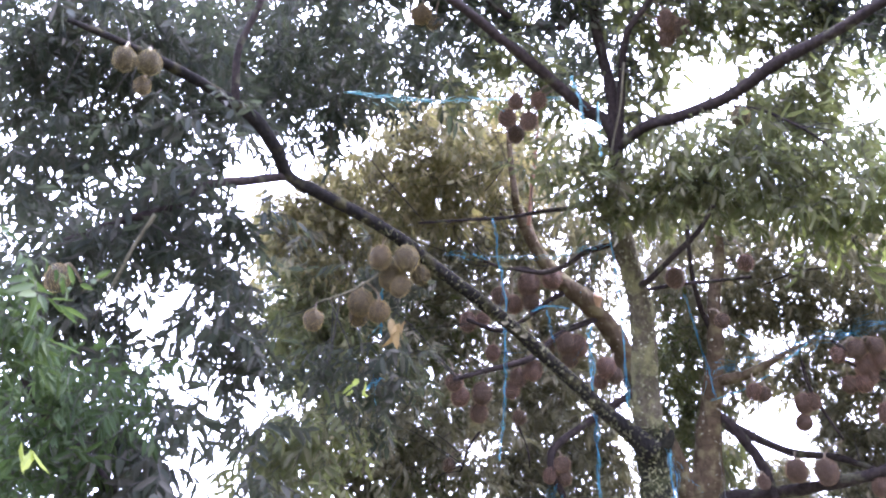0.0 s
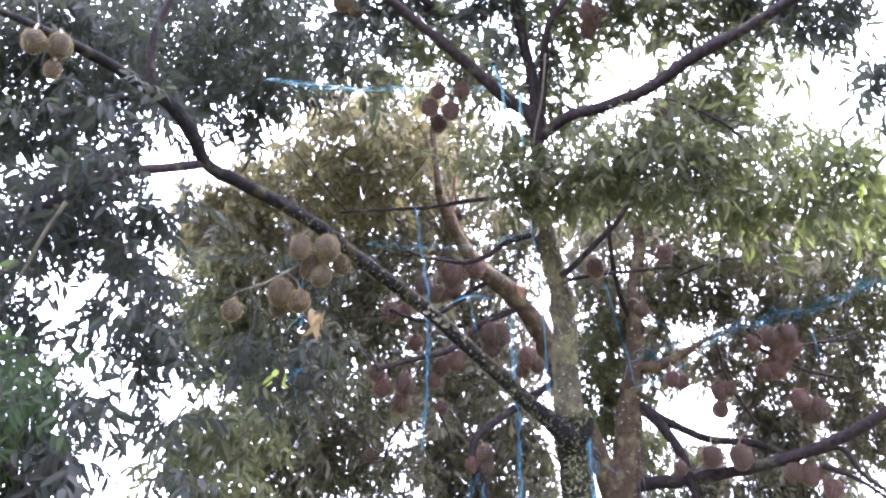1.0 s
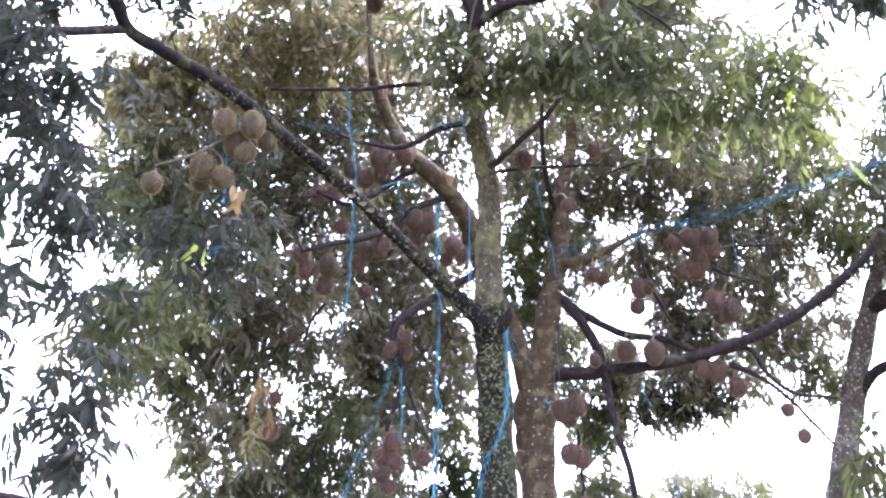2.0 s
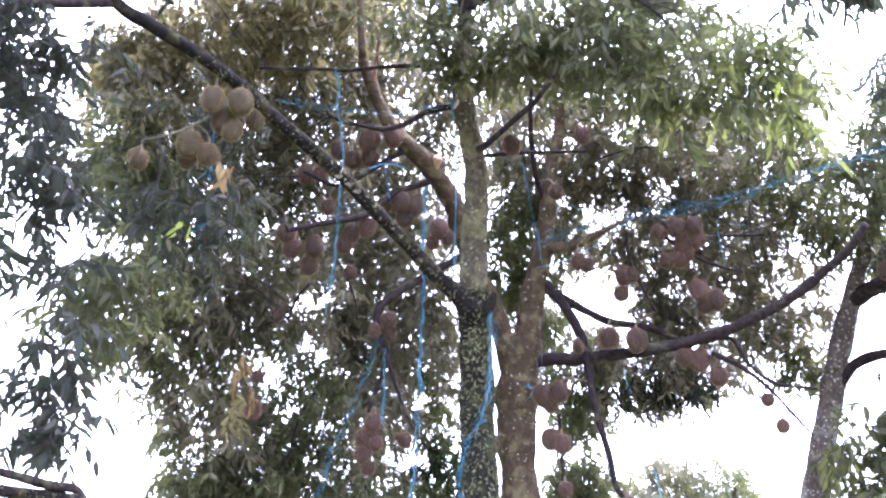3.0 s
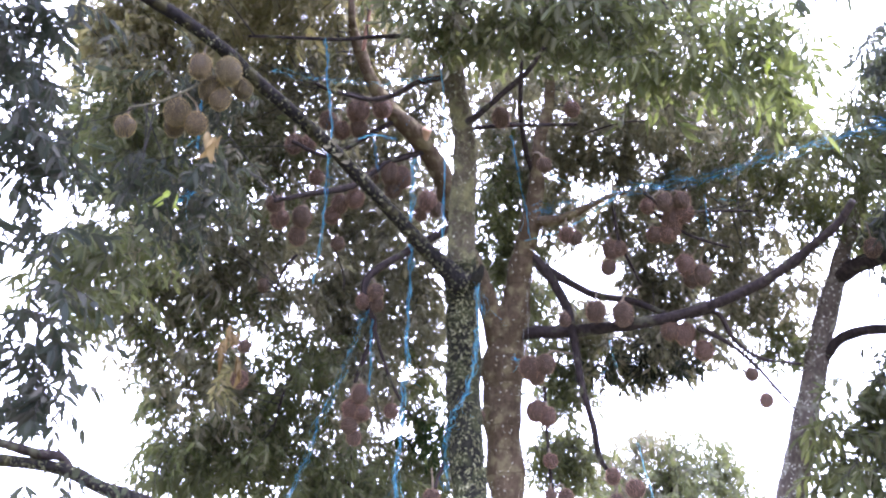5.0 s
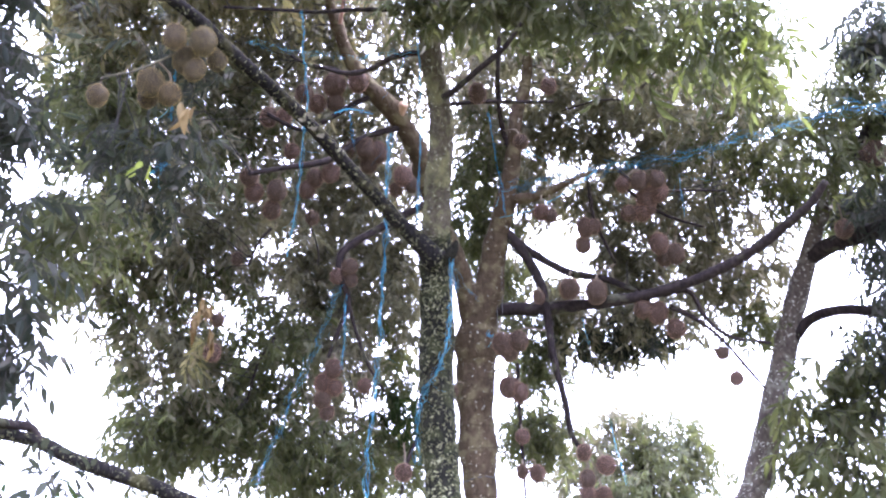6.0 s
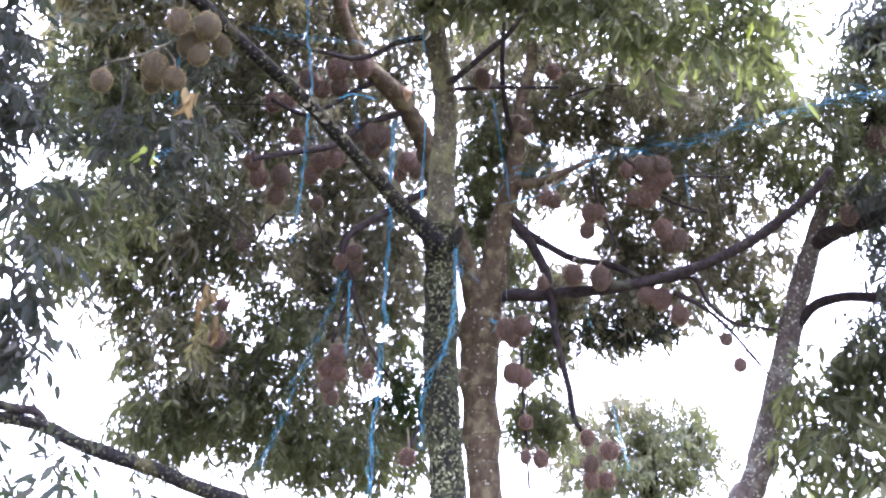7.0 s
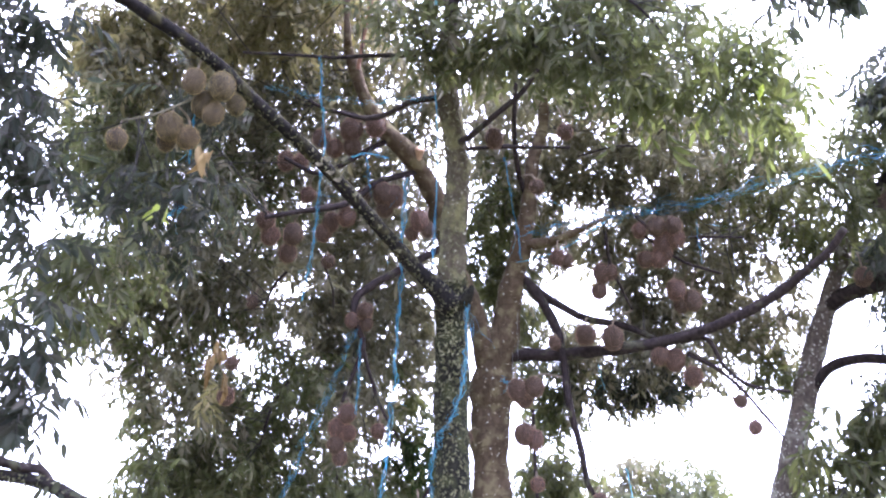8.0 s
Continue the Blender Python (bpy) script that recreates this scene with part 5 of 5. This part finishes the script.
durians([(-0.48, 4.54, 6.72, 0.125), (-0.63, 4.52, 6.73, 0.118), (-0.70, 4.59, 6.66, 0.141), (-0.57, 4.62, 6.64, 0.141), (-0.70, 4.95, 6.87, 0.149)], "red")
durians([(-0.60, 6.20, 6.46, 0.179), (-0.77, 6.20, 6.44, 0.197), (-0.79, 6.28, 6.33, 0.162), (-0.93, 6.28, 6.31, 0.162), (-1.02, 6.22, 6.36, 0.162), (-1.29, 6.29, 6.21, 0.153), (-1.17, 6.31, 6.21, 0.135), (-1.12, 6.47, 6.00, 0.135), (-0.69, 6.52, 6.02, 0.144), (-0.55, 6.51, 6.05, 0.179), (-0.46, 6.52, 6.04, 0.179), (-0.52, 6.58, 5.95, 0.153)], "red")
durians([(-0.27, 6.56, 5.82, 0.168), (-0.20, 6.59, 5.77, 0.133), (-0.31, 6.61, 5.74, 0.124), (-0.80, 6.51, 5.82, 0.159), (-0.93, 6.52, 5.79, 0.151), (-0.99, 6.56, 5.71, 0.142), (-0.96, 6.68, 5.51, 0.124), (-1.44, 6.45, 5.74, 0.159), (-1.37, 6.52, 5.65, 0.159), (-1.23, 6.54, 5.68, 0.177), (-1.26, 6.61, 5.55, 0.159), (-1.51, 6.75, 5.20, 0.106)], "red")
durians([(-0.66, 6.80, 5.15, 0.140), (-0.64, 6.85, 5.07, 0.122), (-0.75, 6.83, 5.09, 0.122), (-0.85, 7.15, 4.34, 0.157), (-0.77, 7.17, 4.30, 0.140), (-0.77, 7.12, 4.44, 0.149), (-0.85, 7.20, 4.21, 0.149), (-0.82, 7.23, 4.13, 0.131), (-0.54, 7.18, 4.33, 0.122), (-0.23, 7.40, 3.71, 0.149)], "red")
durians([(0.29, 5.54, 5.87, 0.143), (0.84, 5.97, 6.24, 0.138), (0.69, 6.72, 6.26, 0.140), (1.10, 7.28, 5.21, 0.186), (1.30, 7.27, 5.17, 0.196), (0.83, 7.35, 5.16, 0.112), (1.68, 7.28, 5.01, 0.168), (1.80, 7.25, 4.99, 0.177), (1.91, 7.29, 4.85, 0.168), (0.87, 7.02, 5.77, 0.149), (0.95, 7.02, 5.75, 0.121)], "red")
durians([(2.25, 7.29, 4.63, 0.121), (2.37, 7.33, 4.44, 0.121)], "red")
durians([(1.68, 6.86, 5.97, 0.170), (1.79, 6.83, 5.97, 0.151), (1.72, 6.92, 5.86, 0.198), (1.82, 6.88, 5.88, 0.179), (1.68, 7.00, 5.75, 0.170), (1.58, 7.02, 5.75, 0.151), (1.75, 6.96, 5.78, 0.123), (1.23, 7.12, 5.70, 0.160), (1.30, 7.11, 5.70, 0.132), (1.22, 7.20, 5.56, 0.151), (1.81, 7.10, 5.52, 0.179), (1.95, 7.10, 5.44, 0.170), (1.86, 7.15, 5.41, 0.141), (1.53, 6.90, 5.97, 0.132)], "red")
durians([(0.52, 7.44, 4.78, 0.193), (0.67, 7.42, 4.78, 0.184), (0.60, 7.46, 4.72, 0.147), (0.60, 7.56, 4.46, 0.184), (0.68, 7.57, 4.42, 0.156), (0.69, 7.68, 4.08, 0.129), (0.80, 7.76, 3.81, 0.147), (0.69, 7.76, 3.83, 0.110), (1.18, 7.66, 3.96, 0.129), (1.32, 7.68, 3.84, 0.166), (1.20, 7.72, 3.76, 0.147), (1.19, 7.75, 3.64, 0.147), (1.30, 7.74, 3.63, 0.147)], "red")
durians([(3.59, 6.75, 6.18, 0.212), (3.53, 6.79, 6.16, 0.172), (3.39, 7.15, 5.69, 0.162)], "red")
durians([(-1.63, 6.76, 4.42, 0.145), (-1.60, 6.67, 4.64, 0.111), (0.15, 7.68, 4.47, 0.093)], "red")

# ---- twine ----
twine([(-1.27, 5.17, 6.00), (-1.05, 5.22, 5.99), (-0.88, 5.24, 5.97), (-0.67, 5.28, 5.97), (-0.48, 5.29, 5.97), (-0.29, 5.28, 5.99), (-0.09, 5.26, 6.02)], 3, .0032, .02, 4)
twine([(-0.93, 5.31, 6.38), (-0.92, 5.41, 6.26), (-0.93, 5.49, 6.17), (-0.91, 5.69, 5.93), (-0.95, 5.89, 5.63), (-0.97, 6.02, 5.43), (-1.01, 6.16, 5.19), (-1.06, 6.28, 4.96)], 2, .008, .012, 3)
twine([(-0.32, 5.96, 5.81), (-0.35, 6.09, 5.52), (-0.35, 6.24, 5.18), (-0.38, 6.39, 4.80), (-0.39, 6.51, 4.41), (-0.43, 6.66, 4.05), (-0.46, 6.73, 3.66), (-0.48, 6.78, 3.28)], 4, .009, .02, 5)
twine([(-0.12, 5.12, 6.16), (-0.10, 5.41, 5.81), (-0.10, 5.61, 5.44), (-0.12, 5.88, 5.02)], 2, .01, .01, 1)
twine([(-0.71, 6.77, 4.99), (-0.80, 6.85, 4.79), (-0.92, 6.96, 4.52), (-1.07, 7.02, 4.18), (-1.18, 7.06, 3.85), (-1.30, 7.13, 3.53)], 4, .005, .035, 4)
twine([(-0.68, 6.81, 4.92), (-0.69, 6.92, 4.68), (-0.70, 7.03, 4.41)], 3, .008, .016, 2)
twine([(0.61, 7.09, 6.07), (0.95, 6.95, 6.05), (1.39, 6.76, 6.05), (1.89, 6.54, 6.00), (2.35, 6.28, 5.98), (2.70, 6.02, 5.97), (3.05, 5.76, 5.90), (3.37, 5.51, 5.81)], 6, .006, .055, 4)
twine([(0.55, 7.23, 5.85), (0.81, 7.09, 5.85), (1.04, 6.96, 5.91), (1.21, 6.83, 5.98), (1.31, 6.78, 6.03)], 2, .008, .008, 2)
twine([(0.73, 6.91, 6.33), (0.95, 6.87, 6.17), (1.30, 6.78, 6.03)], 2, .007, .01, 1)
twine([(0.43, 6.59, 6.47), (0.48, 6.76, 6.23), (0.55, 7.02, 6.01), (0.58, 7.17, 5.84)], 2, .01, .008, 1)
twine([(0.12, 6.08, 4.82), (0.11, 6.17, 4.52), (0.08, 6.26, 4.27), (-0.00, 6.34, 4.07), (-0.07, 6.40, 3.97), (-0.11, 6.48, 3.82), (-0.13, 6.60, 3.54)], 5, .008, .024, 6)
twine([(-0.77, 6.17, 6.15), (-0.65, 6.16, 6.18), (-0.49, 6.19, 6.16)], 3, .008, .012, 3)
twine([(-0.65, 6.17, 6.16), (-0.64, 6.25, 6.06), (-0.63, 6.31, 5.97)], 2, .008, .01, 2)
twine([(0.43, 7.64, 4.96), (0.49, 7.60, 4.91), (0.53, 7.62, 4.86)], 4, .01, .018, 3)
twine([(-1.77, 4.23, 6.74), (-1.48, 4.33, 6.74), (-1.18, 4.42, 6.74), (-0.88, 4.47, 6.75), (-0.46, 4.54, 6.73), (-0.26, 4.54, 6.74)], 3, .01, .015, 6, CYAN)
twine([(-0.25, 4.44, 6.82), (-0.22, 4.55, 6.73), (-0.21, 4.63, 6.65), (-0.20, 4.71, 6.58)], 3, .018, .012, 2, CYAN)
twine([(-0.09, 4.59, 6.69), (-0.11, 4.78, 6.51), (-0.11, 4.92, 6.37)], 2, .016, .01, 1, CYAN)
twine([(1.19, 7.38, 4.99), (1.22, 7.42, 4.88), (1.25, 7.46, 4.79)], 1, .006, .006, 1)
twine([(1.95, 6.69, 5.94), (1.97, 6.78, 5.78), (2.00, 6.86, 5.64)], 1, .007, .006, 2)
twine([(1.53, 8.40, 4.48), (1.58, 8.46, 4.24), (1.65, 8.54, 3.94)], 1, .008, .008, 1)
twine([(-1.60, 4.87, 5.52), (-1.63, 4.99, 5.44), (-1.65, 5.08, 5.30)], 3, .012, .01, 2)
twine([(-1.72, 5.08, 4.90), (-1.67, 5.08, 4.93), (-1.63, 5.08, 4.95)], 4, .012, .02, 5)

# ---- wire and loose leaves ----
dry_leaves([(-1.43, 4.63, 5.04)], 0.19, 5)
loose_leaves([(1.55, 4.91, 5.57), (1.90, 4.73, 5.64)], 0.1, YOUNG, "young_leaf", "young yellow-green leaves at a twig tip")
loose_leaves([(-1.76, 4.97, 4.87)], 0.12, YOUNG, "young_leaf", "young yellow-green leaves at a twig tip")
dry_leaves([(-1.59, 6.53, 4.50), (-1.71, 6.45, 4.60), (-1.66, 6.50, 4.72)], 0.17, 7)


def wire_ring(centre, radius, thick):
    """A slack loop of wire round a stem."""
    a = np.linspace(0, 2 * math.pi, 41)
    line = np.array(centre) + np.stack([radius * np.cos(a), radius * np.sin(a), 0.03 * np.sin(a + 0.6) + 0.008 * np.sin(3 * a)], 1)
    v, f = tube(line, np.full(41, thick), 6)
    tagged(new("wire_loop", mesh_of("wire_loop", v, f, [WIRE], smooth=True)), label="black wire loop round the brown trunk", category="wire")


wire_ring((0.37, 8.03, 3.84), 0.148, 0.006)
wire_ring((0.50, 7.49, 5.60), 0.108, 0.005)
twine([(0.55, 7.34, 5.44), (0.55, 7.56, 4.87), (0.53, 7.75, 4.25), (0.52, 7.90, 3.56)], 1, .004, .004, 0, GREY, label="thin grey cord hanging beside the brown trunk")
twine([(0.51, 7.49, 5.15), (0.51, 7.69, 4.43), (0.49, 7.90, 3.56)], 1, .004, .004, 0, GREY, label="thin grey cord hanging beside the brown trunk")

# ---- unseen orchard trees, added behind the camera to block light from there ----
for tx, ty, th in ((-7.0, -5.5, 6.5), (-2.4, -6.5, 7.2), (2.6, -6.0, 6.8), (7.2, -5.0, 6.4)):
    blocker_tree = tree("durian_tree", "unseen durian tree added behind the camera to block light")
    limb(blocker_tree, "trunk", [(tx, ty, -0.1), (tx + 0.1, ty, th * 0.4), (tx - 0.1, ty + 0.1, th)], [0.2, 0.14, 0.05], BROWN)
    for dx, dz, r in ((0, 0.95, 1.5), (-1.3, 0.65, 1.3), (1.4, 0.6, 1.3), (0.2, 0.4, 1.5)):
        clump(blocker_tree, (tx + dx, ty, th * dz), r, r * 0.9, "dark", 0.5, 1.7, stems=4)

loose_leaves([(-0.02, 4.65, 6.00)], 0.15, PALE_LEAF, "pale_leaf", "pale grey-green leaves drooping from the trunk")
loose_leaves([(-2.57, 3.16, 3.54)], 0.12, YOUNG, "young_leaf", "young yellow-green leaves at a twig tip")


def round_leaf(p, size):
    """A round pale fern leaf that lies against the limb."""
    v, f = leaf_shape(size, size * 1.1, 0.15, 0.2)
    v = v @ turn_to(np.array([0.5, -0.3, -0.7]) + RNG.normal(0, 0.2, 3), np.array([0.1, -1.0, 0.4])).T + np.array(p)
    tagged(new("fern_leaf", mesh_of("fern_leaf", v, f, [PALE_LEAF])), label="round pale fern leaf on the mossy limb", category="leaf", group="round fern leaves")


for spot in ((-0.85, 5.21, 5.40), (-0.79, 5.26, 5.37), (-0.75, 5.31, 5.35), (-0.81, 5.19, 5.43)):
    round_leaf(spot, 0.056)
